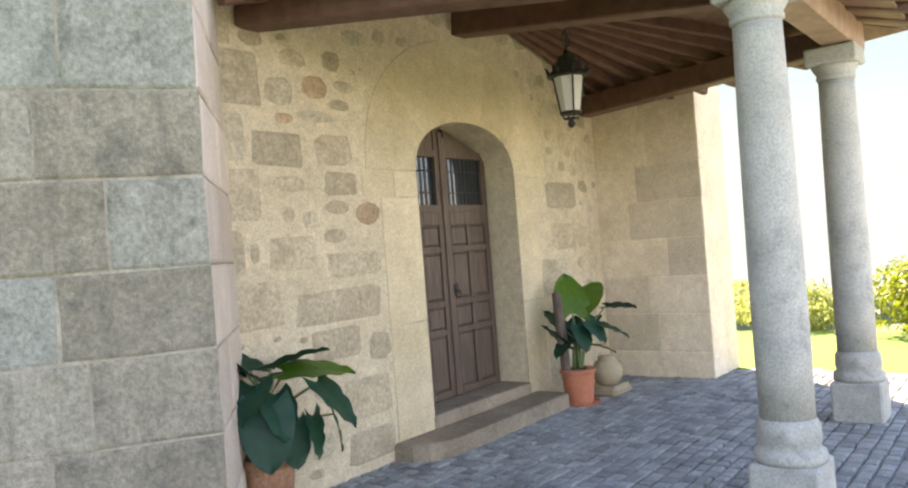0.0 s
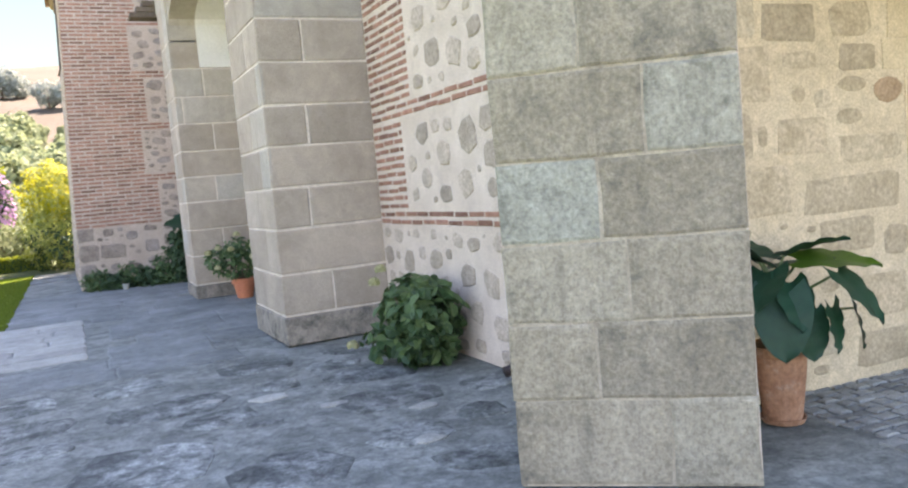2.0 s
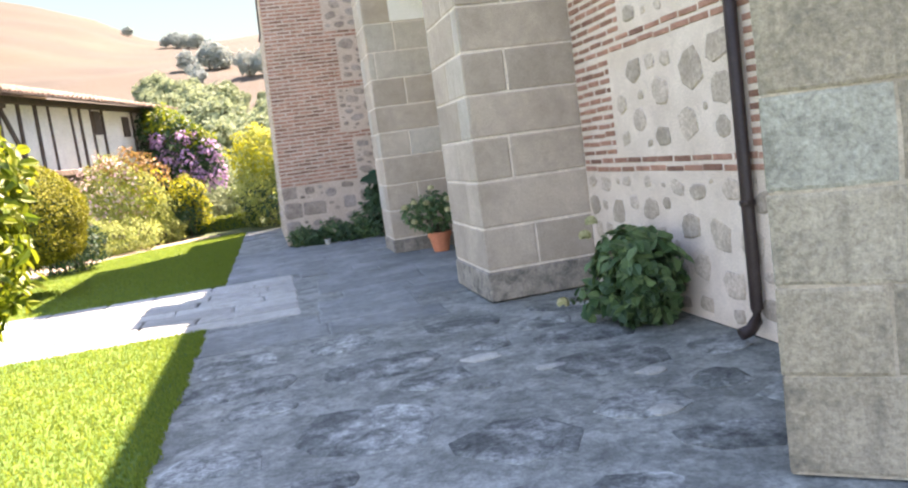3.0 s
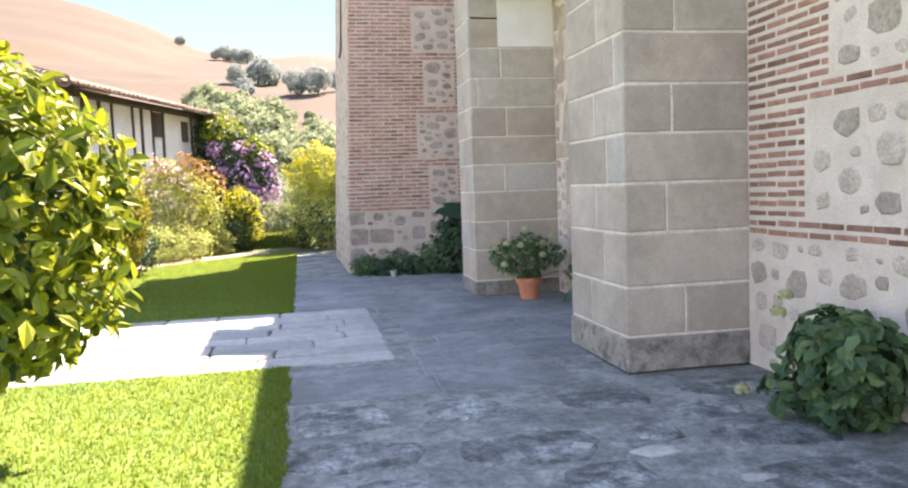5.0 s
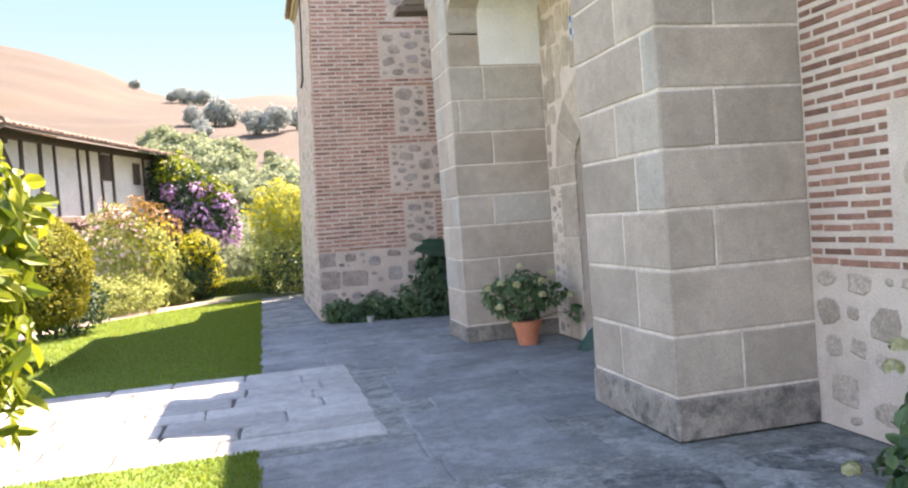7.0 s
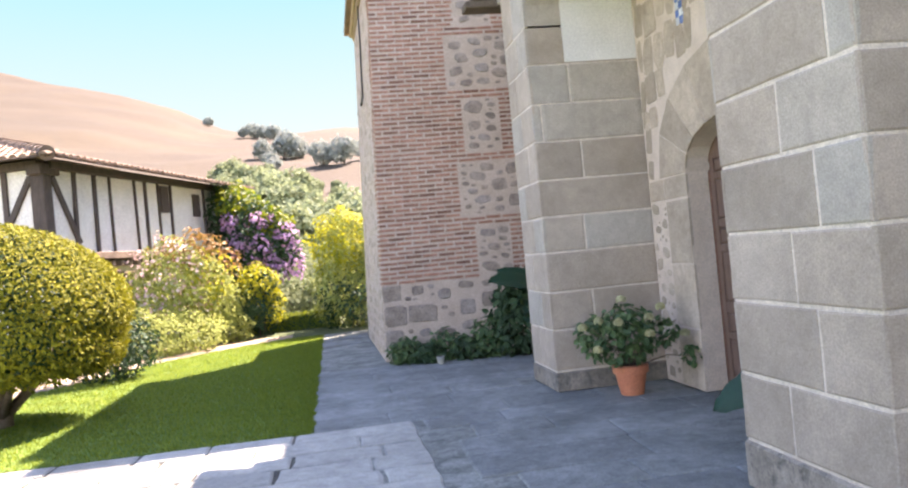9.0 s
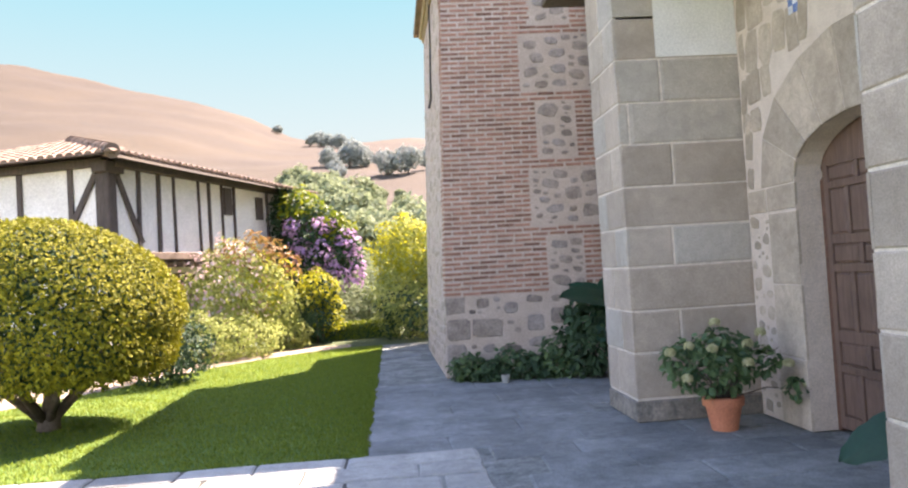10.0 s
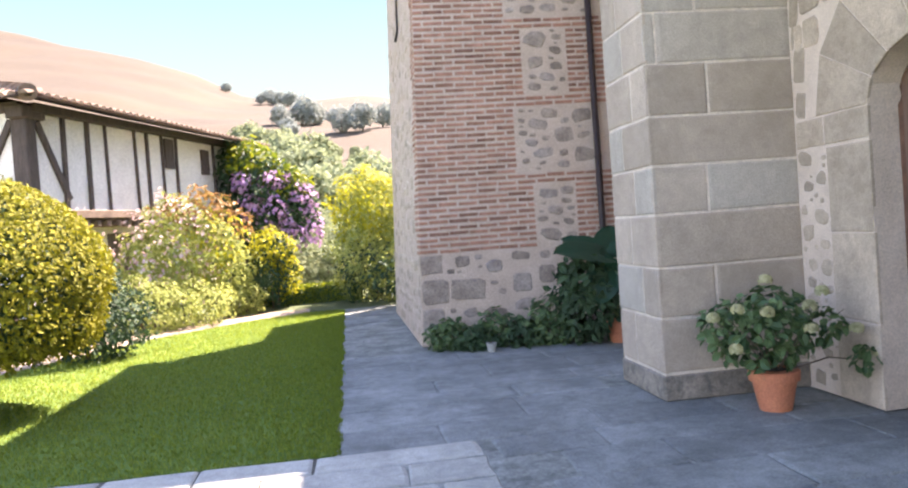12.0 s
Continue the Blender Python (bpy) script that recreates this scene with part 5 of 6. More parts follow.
cloud("foliage", [(-0.08, 0.0, 0.57, 0.34, 0.31, 0.25), (-0.02, 0.0, 0.74, 0.27, 0.27, 0.18), (-0.33, 0.06, 0.62, 0.18, 0.17, 0.19), (0.32, -0.12, 0.62, 0.16, 0.16, 0.12), (0.56, -0.26, 0.38, 0.09, 0.09, 0.08)], 820, 0.09, M["leaf_hyd"], hyd2, 75, 0.66, 0.14, 0.1, 0.3)
flower_heads(hyd2, [(-0.05, -0.05, 0.98), (-0.36, -0.2, 0.80), (-0.50, -0.1, 0.74), (-0.2, -0.32, 0.78), (0.12, -0.32, 0.80), (0.10, -0.36, 0.64), (0.3, -0.2, 0.88), (-0.40, -0.22, 0.52), (0.66, -0.3, 0.40), (0.5, -0.28, 0.60)], 0.055, 90)

# leafy plants along the tower's foot
row = [(1.12, 14.5, 0.36, 0.34), (1.42, 14.32, 0.30, 0.26), (1.72, 14.46, 0.36, 0.40), (2.02, 14.28, 0.34, 0.30), (2.38, 14.25, 0.42, 0.52)]
for i, (x, y, r, h) in enumerate(row):
    ob = tagged(empty("leafy_plant", Matrix.Translation((x, y, 0))), "leafy dark green plant at the tower's foot", "plant", "plants along the tower")
    for k in range(4):
        t = k * 1.6 + i
        limbs("stem", [[(0.02 * math.cos(t), 0.02 * math.sin(t), -0.01), (0.12 * math.cos(t), 0.12 * math.sin(t), h * 0.6), (0.2 * math.cos(t), 0.2 * math.sin(t), h)]], 0.008, ob)
    cloud("foliage", [(0, 0, h * 0.5, r * 0.8, r * 0.7, h * 0.62)], (520, 300, 480, 360, 560)[i], (0.10, 0.14, 0.085, 0.13, 0.10)[i], M["leaf_hyd"] if i % 2 == 0 else M["leaf_dark"], ob, 100 + i, (0.5, 0.3, 0.6, 0.34, 0.55)[i], 0.25, 0.2, 0.5)
bm = bmesh.new()
small = tagged(empty("small_pot", Matrix.Translation((1.55, 14.02, 0))), "small greyish flower pot among the plants", "pot")
add_lathe(bm, [(0.045, 0.0), (0.062, 0.10), (0.068, 0.11)], 16)
part("pot", bm, M["slab"], small)
bm = bmesh.new()
add_lathe(bm, [(0.058, 0.095), (0.03, 0.113)], 12)
part("soil", bm, M["soil"], small)
dk = tagged(empty("leafy_plant", Matrix.Translation((2.80, 13.98, 0))), "tall bushy dark plant in the tower corner", "plant", "plants along the tower")
limbs("stem", [[(0, 0, -0.01), (0.02, 0, 0.4), (0, 0.05, 0.8)]], 0.015, dk)
cloud("foliage", [(0, 0, 0.55, 0.42, 0.36, 0.5), (-0.05, -0.1, 0.8, 0.35, 0.3, 0.3)], 900, 0.13, M["leaf_dark"], dk, 120, 0.6, 0.2, 0.12, 0.4)

# shrubs beyond the kerb east of the portico
for i, (u, v, r, h) in enumerate(((8.6, 1.0, 0.5, 0.45), (9.6, -0.9, 0.7, 0.6), (9.0, -2.9, 0.8, 0.8), (9.8, -4.0, 0.9, 1.1), (8.9, -4.6, 0.7, 1.4), (11.5, 0.4, 1.0, 0.5), (12.5, -2.6, 1.2, 0.7))):
    p = PORT_TURN @ Vector((u, v, 0))
    shrub(p.x, p.y, [(0, 0, h * 0.5, r, r, h * 0.6), (0.3 * r, 0.2 * r, h * 0.7, r * 0.6, r * 0.6, h * 0.45)], 2600, 0.10, M["leaf_sage"] if i % 2 else M["leaf_bright"], 130 + i, "garden shrub beyond the kerb wall")


# grass blades on the lawns nearest the pavement
M["blade"] = leaf_mat("grass blades", (0.115, 0.19, 0.024), (0.22, 0.275, 0.036), 0.6, 0.55)
rng = np.random.default_rng(5)


def grass(x0, x1, y0, y1, count, tall, host):
    x = x1 - (x1 - x0) * rng.random(count) ** 1.4
    y = rng.uniform(y0, y1, count)
    x += np.where(x > x1 - 0.12, 0.012 * np.sin(y * 4.3) + 0.012 * np.sin(y * 11.7 + 1) + rng.normal(0, 0.012, count), 0)
    clear = y < np.interp(x, [p[0] for p in BED], [p[1] for p in BED]) + rng.normal(0, 0.03, count)
    x, y = x[clear], y[clear]
    count = len(x)
    h, t = tall * rng.uniform(0.5, 1.2, count), rng.uniform(0, 6.28, count)
    lean = rng.uniform(0.2, 0.9, count) * h
    w = 0.006 + 0.004 * rng.random(count)
    a = np.stack([x - w * np.sin(t), y + w * np.cos(t), np.full(count, -0.004)], 1)
    b = np.stack([x + w * np.sin(t), y - w * np.cos(t), np.full(count, -0.004)], 1)
    c = np.stack([x + lean * np.cos(t), y + lean * np.sin(t), h], 1)
    me = bpy.data.meshes.new("grass")
    me.from_pydata(np.stack([a, b, c], 1).reshape(-1, 3).tolist(), [], np.arange(3 * count).reshape(-1, 3).tolist())
    me.materials.append(M["blade"])
    tagged(new("grass", me), "short mown grass blades on the lawn", "grass", kind="stuff")


grass(-9.0, -0.24, -5.0, 7.05, 170000, 0.030, None)
grass(-9.0, -0.24, 10.34, 20.8, 140000, 0.032, None)


# ---- half-timbered house ----
M["house_plaster"] = rough_surface("whitewashed house plaster", (0.66, 0.64, 0.60), (0.78, 0.76, 0.72), 30, 1.5, (0.5, 0.47, 0.42), 0.3, relief=0.3, vary=0)
M["house_wood"] = wood_mat("old dark house timber", (0.042, 0.031, 0.026), (0.10, 0.076, 0.063), (10, 10, 1.5), 0.8)
HU = Vector((2.53, 7.69, 0)).normalized()
HL, HB = 8.1, 7.5
H1 = wall_frame(-5.35, 19.0, HU.x, HU.y)
hn = Vector((HU.y, -HU.x, 0))
start = Vector((-5.35, 19.0, 0)) - hn * HB
H2 = wall_frame(start.x, start.y, hn.x, hn.y)       # ends at the corner
house = tagged(empty("half_timbered_house"), "whitewashed half-timbered house with a clay tile roof", "house")
box("upper_wall", (0.02, -0.3, 2.3), (HL, -0.02, 4.12), M["house_plaster"], house, m=H1)
box("upper_wall", (0.0, -0.3, 2.3), (HB - 0.02, -0.02, 4.12), M["house_plaster"], house, m=H2)
box("lower_wall", (0.3, -0.7, -0.08), (HL, -0.4, 2.06), M["house_plaster"], house, m=H1)
box("lower_wall", (0.0, -0.7, -0.08), (HB - 0.4, -0.4, 2.06), M["house_plaster"], house, m=H2)
box("back_wall", (0.0, -HB, -0.08), (HL, -HB + 0.3, 4.12), M["house_plaster"], house, m=H1)
box("end_wall", (HL - 0.3, -HB + 0.3, -0.08), (HL, -0.3, 4.12), M["house_plaster"], house, m=H1)
box("floor_deck", (0.02, -HB + 0.3, 2.12), (HL, 0.0, 2.28), M["house_wood"], house, m=H1)
box("corner_post", (-0.04, -0.26, 2.2), (0.22, 0.05, 4.14), M["house_wood"], house, 0.02, m=H1)
box("post_head", (-0.16, -0.24, 3.9), (0.42, 0.10, 4.12), M["house_wood"], house, 0.02, m=H1)
for u, w in ((0.99, 0.09), (1.68, 0.09), (2.19, 0.04), (3.19, 0.04), (3.69, 0.07), (4.22, 0.04), (4.86, 0.06), (6.6, 0.05), (7.4, 0.08)):
    lean = random.uniform(-0.03, 0.03)
    beam_between("post", (u - lean, 0.0, 2.28), (u + lean, 0.0, 4.1), 0.08, w, M["house_wood"], house, H1, 0.006)
beam_between("brace", (0.22, 0.01, 3.85), (0.95, 0.01, 2.5), 0.07, 0.12, M["house_wood"], house, H1, 0.008)
for u, z0, z1, w in ((4.53, 3.3, 3.98, 0.36), (6.17, 3.25, 3.86, 0.36)):
    win = box("shutter", (u - w / 2, -0.02, z0), (u + w / 2, 0.035, z1), M["house_wood"], house, 0.008, "dark brown wooden shutter", m=H1)
    box("batten", (u - w / 2 + 0.02, 0.036, z0 + 0.1), (u + w / 2 - 0.02, 0.05, z0 + 0.16), M["house_wood"], win, m=H1)
beam_between("sill_beam", (0.1, 0.03, 2.18), (HL, 0.03, 2.18), 0.16, 0.16, M["grey_wood"], house, H1, 0.015)
beam_between("sill_beam", (0.0, 0.03, 2.18), (HB, 0.03, 2.18), 0.16, 0.16, M["grey_wood"], house, H2, 0.015)
beam_between("wall_plate", (0.1, 0.05, 4.02), (HL + 0.2, 0.05, 4.02), 0.2, 0.16, M["house_wood"], house, H1, 0.012)
beam_between("wall_plate", (0.0, 0.05, 4.02), (HB, 0.05, 4.02), 0.2, 0.16, M["house_wood"], house, H2, 0.012)
for k in range(24):
    u = 0.35 + k * 0.33
    box("joist_end", (u, -0.35, 2.03), (u + 0.13, 0.06, 2.15), M["grey_wood"], house, 0.012, m=H1)
for u in (5.4, 6.6):
    box("post", (u, -0.02, 2.3), (u + 0.12, 0.03, 4.05), M["house_wood"], house, 0.008, m=H2)
beam_between("brace", (HB - 0.2, 0.01, 3.85), (HB - 1.0, 0.01, 2.5), 0.07, 0.12, M["house_wood"], house, H2, 0.008)
beam_between("brace", (5.3, 0.01, 2.5), (4.3, 0.01, 3.9), 0.07, 0.12, M["house_wood"], house, H2, 0.008)
dr = box("door", (2.6, -0.42, -0.08), (3.5, -0.36, 1.9), M["grey_wood"], house, 0.01, "weathered grey plank door", m=H1)
for k in range(5):
    box("plank", (2.62 + k * 0.176, -0.358, -0.04), (2.785 + k * 0.176, -0.345, 1.88), M["grey_wood"], dr, 0.004, m=H1)
hc = H1 @ Vector((-0.58, 0.58, 4.04))
he = H1 @ Vector((HL + 0.4, 0.58, 3.97))
hl = H2 @ Vector((0.0, 0.58, 4.04))
hr1 = H1 @ Vector((3.4, -3.6, 5.2))
hr2 = H1 @ Vector((HL + 0.4, -3.6, 5.15))
hr3 = H2 @ Vector((0.0, -3.6, 5.55))
ID = Matrix()
roof_face(hc, he, hr1, "", ID, M["house_wood"], house)
roof_face(he, hr2, hr1, "", ID, M["house_wood"], house)
roof_face(hl, hc, hr1, "", ID, M["house_wood"], house)
back_e = H1 @ Vector((HL + 0.4, -HB - 0.3, 4.1))
back_c = H1 @ Vector((-0.3, -HB - 0.3, 4.1))
add_mesh("roof_back", [hr1, hr2, back_e, back_c], [(0, 1, 2, 3)], M["roof_tile"], house)
bm = bmesh.new()
for k in range(14):
    p, q = hc.lerp(hr1, k / 14), hc.lerp(hr1, (k + 1.15) / 14)
    add_tube(bm, [p + Vector((0, 0, 0.16)), q + Vector((0, 0, 0.15))], [0.15, 0.12], 10)
part("hip_tiles", bm, M["roof_tile"], house)


# ---- trees of the valley and the hill ----
def far_tree(seed, tall, wide, material):
    ob = empty("tree")
    limbs("trunk", [[(0, 0, -0.6), (0.1, 0.05, tall * 0.3), (0, 0, tall * 0.7)]], 0.22, ob)
    rnd = random.Random(seed)
    lobes = [(rnd.uniform(-0.35, 0.35) * wide, rnd.uniform(-0.35, 0.35) * wide, tall * rnd.uniform(0.3, 0.75), wide * rnd.uniform(0.35, 0.6), wide * rnd.uniform(0.35, 0.6), tall * rnd.uniform(0.2, 0.3)) for k in range(12)]
    for k in range(3):
        l = lobes[k]
        limbs("limb", [[(0, 0, tall * 0.25), (l[0] * 0.5, l[1] * 0.5, l[2] * 0.8), (l[0], l[1], l[2])]], 0.09, ob)
    cloud("crown", lobes, 3600, 0.5, material, ob, seed, 0.8, 0.22, 0.15, 0.1)
    return ob


kinds = [far_tree(201, 6.5, 3.2, M["leaf_far_haze"]), far_tree(202, 5.0, 2.8, M["leaf_far_haze"]), far_tree(203, 7.5, 3.0, M["leaf_far_haze"]), far_tree(204, 5.2, 3.8, M["leaf_oak_haze"])]
placed = set()
rnd = random.Random(77)


def plant_tree(kind, x, y, scale, label, group):
    m = Matrix.Translation((x, y, terrain(x, y))) @ Matrix.Rotation(rnd.uniform(0, 6.28), 4, "Z") @ Matrix.Scale(scale, 4)
    if kind not in placed:
        placed.add(kind)
        ob = kinds[kind]
        ob.matrix_basis = m
    else:
        ob = copy_thing(kinds[kind], Matrix.Translation((x, y, terrain(x, y))) @ Matrix.Rotation(rnd.uniform(0, 6.28), 4, "Z"))
        ob.scale = (scale,) * 3
    tagged(ob, label, "tree", group)


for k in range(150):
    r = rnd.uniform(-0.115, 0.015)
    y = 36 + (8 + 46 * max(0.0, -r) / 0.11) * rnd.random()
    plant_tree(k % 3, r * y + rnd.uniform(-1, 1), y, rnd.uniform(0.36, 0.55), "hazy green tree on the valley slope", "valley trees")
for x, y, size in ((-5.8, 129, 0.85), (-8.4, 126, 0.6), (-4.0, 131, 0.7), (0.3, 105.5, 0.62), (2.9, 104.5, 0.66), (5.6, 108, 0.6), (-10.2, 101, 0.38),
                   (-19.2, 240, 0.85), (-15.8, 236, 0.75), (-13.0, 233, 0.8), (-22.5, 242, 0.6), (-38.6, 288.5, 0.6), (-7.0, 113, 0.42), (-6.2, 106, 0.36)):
    plant_tree(3, x, y, size, "evergreen oak on the dry hillside, painted pale for haze", "hill oaks")

for k in range(26):
    y = rnd.uniform(62, 100)
    plant_tree(k % 3, rnd.uniform(-0.10, 0.02) * y, y, rnd.uniform(0.15, 0.32), "small scrubby tree on the dry slope", "slope scrub")

# ---- glowing sky backdrop behind the hills, its white foot painted as haze ----
def sky_mat():
    def build(nt, b):
        tc = nt.nodes.new("ShaderNodeTexCoord")
        sep = nt.nodes.new("ShaderNodeSeparateXYZ")
        nt.links.new(tc.outputs["Object"], sep.inputs[0])
        mr = nd(nt, "ShaderNodeMapRange")
        mr.inputs[1].default_value, mr.inputs[2].default_value = 80, 420
        nt.links.new(sep.outputs[2], mr.inputs[0])
        col = ramp(nt, mr.outputs[0], (0.0, (0.82, 1.0, 0.98)), (1.0, (0.36, 0.86, 1.0)))
        nt.links.new(col, b.inputs["Emission Color"])
        b.inputs["Emission Strength"].default_value = 0.152
        b.inputs["Base Color"].default_value = (0, 0, 0, 1)
        b.inputs["Specular IOR Level"].default_value = 0.0
    return mat("distant sky", build)


bv, bf = [], []
for i in range(33):
    g = radians(-75 + 195 * i / 32)
    for z in (-150, 600):
        bv.append((1150 * math.sin(g), 1150 * math.cos(g), z))
    if i:
        bf.append((2 * i - 2, 2 * i, 2 * i + 1, 2 * i - 1))
structure(add_mesh("backdrop", bv, bf, sky_mat()), "glowing backdrop of pale blue sky with painted white haze below", "sky")


# ---- masonry, piece by piece ----
def blocks_on(parent, polys, m, material=None, proud=0.009, bevel=0.012, name="stone_block"):
    set_pieces(name, polys, material or M["ashlar"], m, parent, proud, bevel, wobble=0.25)


# porch buttresses: near face, long face, far face
for ob, x0, y0, y1, top in BUTT:
    w = XF - x0
    near = y0 < 7
    zc = [0.0, 0.30, 0.71, 1.16, 1.57, 1.98, 2.38, 2.80, 3.22, 3.64, 4.06, top] if near else [0.0, 0.22, 0.67, 1.08, 1.51, 1.90, 2.30, 2.72, 3.13, 3.56, 3.98, top]
    f_near = wall_frame(x0, y0, 1, 0)
    joints = ((3,), (0.52, 2), (3,), (0.36, 2), (3,), (0.42, 2), (3,), (0.45, 2), (3,), (0.42, 2), (3,)) if near else ((0.45, 2), (3,), (0.49, 2), (3,), (0.47, 2), (3,), (0.52, 2), (0.10, 3), (0.45, 2), (3,), (0.5, 2))
    blocks_on(ob, ashlar(-0.008, w, zc, joints), f_near)
    f_long = wall_frame(x0, y1, 0, -1)
    d = y1 - y0
    # distances of the upright joints from the near corner
    joints = [(d - q, 2) for q in ((0.50, 0.82, 0.49, 0.66, 0.40, 0.68, 0.21, 0.59, 0.8, 0.4, 0.7) if near else (0.45, 0.6, 0.35, 0.55, 0.4, 0.62, 0.35, 0.5, 0.6, 0.4, 0.5))]
    blocks_on(ob, ashlar(0, d + 0.008, zc, joints), f_long)
    f_far = wall_frame(XF, y1, -1, 0)
    blocks_on(ob, ashlar(0, w + 0.008, zc, ((0.6, 2), (0.4, 2))), f_far)
    # plinth course standing a little proud
    bm = bmesh.new()
    add_box(bm, (x0 - 0.022, y0 - 0.022, 0.0), (XF, y1 + 0.022, zc[1] - 0.012), 0.014)
    part("plinth", bm, M["plinth"], ob)

# diagonal corner pier: front and both flanks
pz = [0.0, 0.42, 0.79, 1.17, 1.55, 1.95, 2.34, 2.74, 3.15, 3.56, 3.97, 4.4, 4.8, 5.2]
seq = ((0.72, 2), (0.41, 2), (0.575, 2), (0.47, 2), (0.69, 2), (0.42, 2), (0.55, 2), (0.45, 2))
blocks_on(pier, ashlar(-0.008, PW + 0.008, pz, seq, joint=0.012, jitter=0.006), PIER, M["pier_stone"], 0.010, 0.016)
flank = (Vector((-pu.y, pu.x, 0)) * 1.6 + pu * 0.22).normalized()
PF = wall_frame(PIER_R.x, PIER_R.y, flank.x, flank.y)
# portico flank in a paler colour, standing in for light on that side
blocks_on(pier, ashlar(0, 1.2, pz, ((0.5, 0.6), (0.7, 0.5)), joint=0.012), PF, M["mortar_pale"], 0.010, 0.016)
back = PIER_L + Vector((-pu.y, pu.x, 0)) * 1.2
PB = wall_frame(back.x, back.y, pu.y, -pu.x)
blocks_on(pier, ashlar(0, 1.2, pz, ((0.5, 0.7), (0.7, 0.5)), joint=0.012), PB, M["pier_stone"], 0.010, 0.016)

# long facade, first bay: rubble plinth, brick bands and toothed quoins, rubble panels
stones = rubble(14.2, 18.3, 0.03, 1.09, (0.03, 0.15), 5, 0.018, 1100, None, 0.66, 0.95)
bands, bricks, panel_stones = (1.12, 2.15, 3.23, 4.31, 5.39), [], []
for i, z in enumerate(bands):
    nxt = bands[i + 1] if i + 1 < len(bands) else NAVE_H
    bricks += brick_rows(14.2, 18.3, z, z + 0.15, 0.075)
    lo, hi = z + 0.155, nxt - 0.02
    edge = 14.93 if i % 2 == 0 else 15.2
    right = 16.93 if i % 2 == 0 else 16.7
    bricks += brick_rows(14.2, edge, lo, hi) + brick_rows(right, 18.3, lo, hi)
    panel_stones += rubble(edge + 0.04, right - 0.03, lo + 0.02, hi - 0.03, (0.03, 0.15), 11 + i, 0.022, 520, None, 0.8, 0.9)
near = lambda p: abs(sum(q[1] for q in p) / len(p) - 1.7) + 0.4 * abs(sum(q[0] for q in p) / len(p) - 14.9)
set_pieces("brick", sorted(bricks, key=near), M["brick"], FAC, wall_west, 0.008, 0.006, 300, 0.4, "brickwork")
set_pieces("stone", stones + panel_stones, M["rubble_grey"], FAC, wall_west, 0.010, 0.014, 300, 0.4)

# porch back wall: rubble beside the jamb, dressed jambs, impost and arch stones

jz = [0.0, 0.62, 1.28, 1.94]
jl = [rect_poly(jy - D1[1] - 0.50, jy - D1[1], a + 0.006, b - 0.006) for a, b in zip(jz, jz[1:])]
jr = [rect_poly(jy + D1[1], jy + D1[1] + 0.5, a + 0.006, b - 0.006) for a, b in zip(jz, jz[1:])]
imp = [rect_poly(9.19, 9.55, 1.96, 2.18), rect_poly(9.565, jy - D1[1], 1.96, 2.18), rect_poly(jy + D1[1], 12.8, 1.96, 2.18)]
vous = []
inner = arch_points(jy, D1[1], 2.19, D1[3], 9)
outer = arch_points(jy, D1[1] + 0.62, 2.19, D1[3] + 0.72, 9)
for k in range(9):
    quad = [inner[k], outer[k], outer[k + 1], inner[k + 1]]
    c = Vector((sum(q[0] for q in quad) / 4, sum(q[1] for q in quad) / 4))
    vous.append([tuple(c + (Vector(q) - c) * 0.975) for q in quad][::-1])
set_pieces("arch_stone", jl + jr + imp + vous, M["ashlar_warm"], FAC, wall_west, 0.008, 0.008)


def over_arch(u, z):
    return (z < 1.96) & (np.abs(u - jy) < D1[1] + 0.52) | (((u - jy) / (D1[1] + 0.66)) ** 2 + ((z - 2.19) / (D1[3] + 0.76)) ** 2 < 1)


set_pieces("stone", coursed(9.2, 12.8, 2.2, 4.5, (0.18, 0.42), (0.10, 0.30), 21, 0.012, 0.0, (0.98, 1.0), over_arch, 0.07) + rubble(9.19, 9.58, 0.03, 1.94, (0.02, 0.09), 22, 0.012, 420, None, 0.75),
           M["ashlar_warm"], FAC, wall_west, 0.009, 0.010, 300, 0.4)
# facade between porch and tower
set_pieces("brick", brick_rows(5.12, 8.2, 1.2, 4.6), M["brick"], FAC, wall_west, 0.008, 0.006, 40, 0.4, "brickwork")

def squared(a, b, c, d):
    """Roughly squared stone with worn corners."""
    e = random.uniform(0.12, 0.35)
    hu, hz, cu, cz = (b - a) / 2, (d - c) / 2, (a + b) / 2, (c + d) / 2
    pts = [(-1 + e, -1), (1 - e * random.random(), -1), (1, -1 + e), (1, 1 - e), (1 - e, 1), (-1 + e * random.random(), 1), (-1, 1 - e), (-1, -1 + e)]
    return [(cu + hu * p * random.uniform(0.90, 1.03), cz + hz * q * random.uniform(0.88, 1.03)) for p, q in pts]


# tower: brick quoins with rubble panels
TF = wall_frame(0.71, TW[1], 1, 0)
TWEST = Matrix(((0.0133, -1, BAT, TW[0] - 0.06), (-1, 0, 0, TW[3]), (0, 0, 1, 0), (0, 0, 0, 1)))
lean = lambda z: TW[0] - 0.71 + BAT * z
tb, ts = [], []
tops = (2.03, 3.05, 4.07, 5.09, 6.11, 6.3)
lo = 1.2
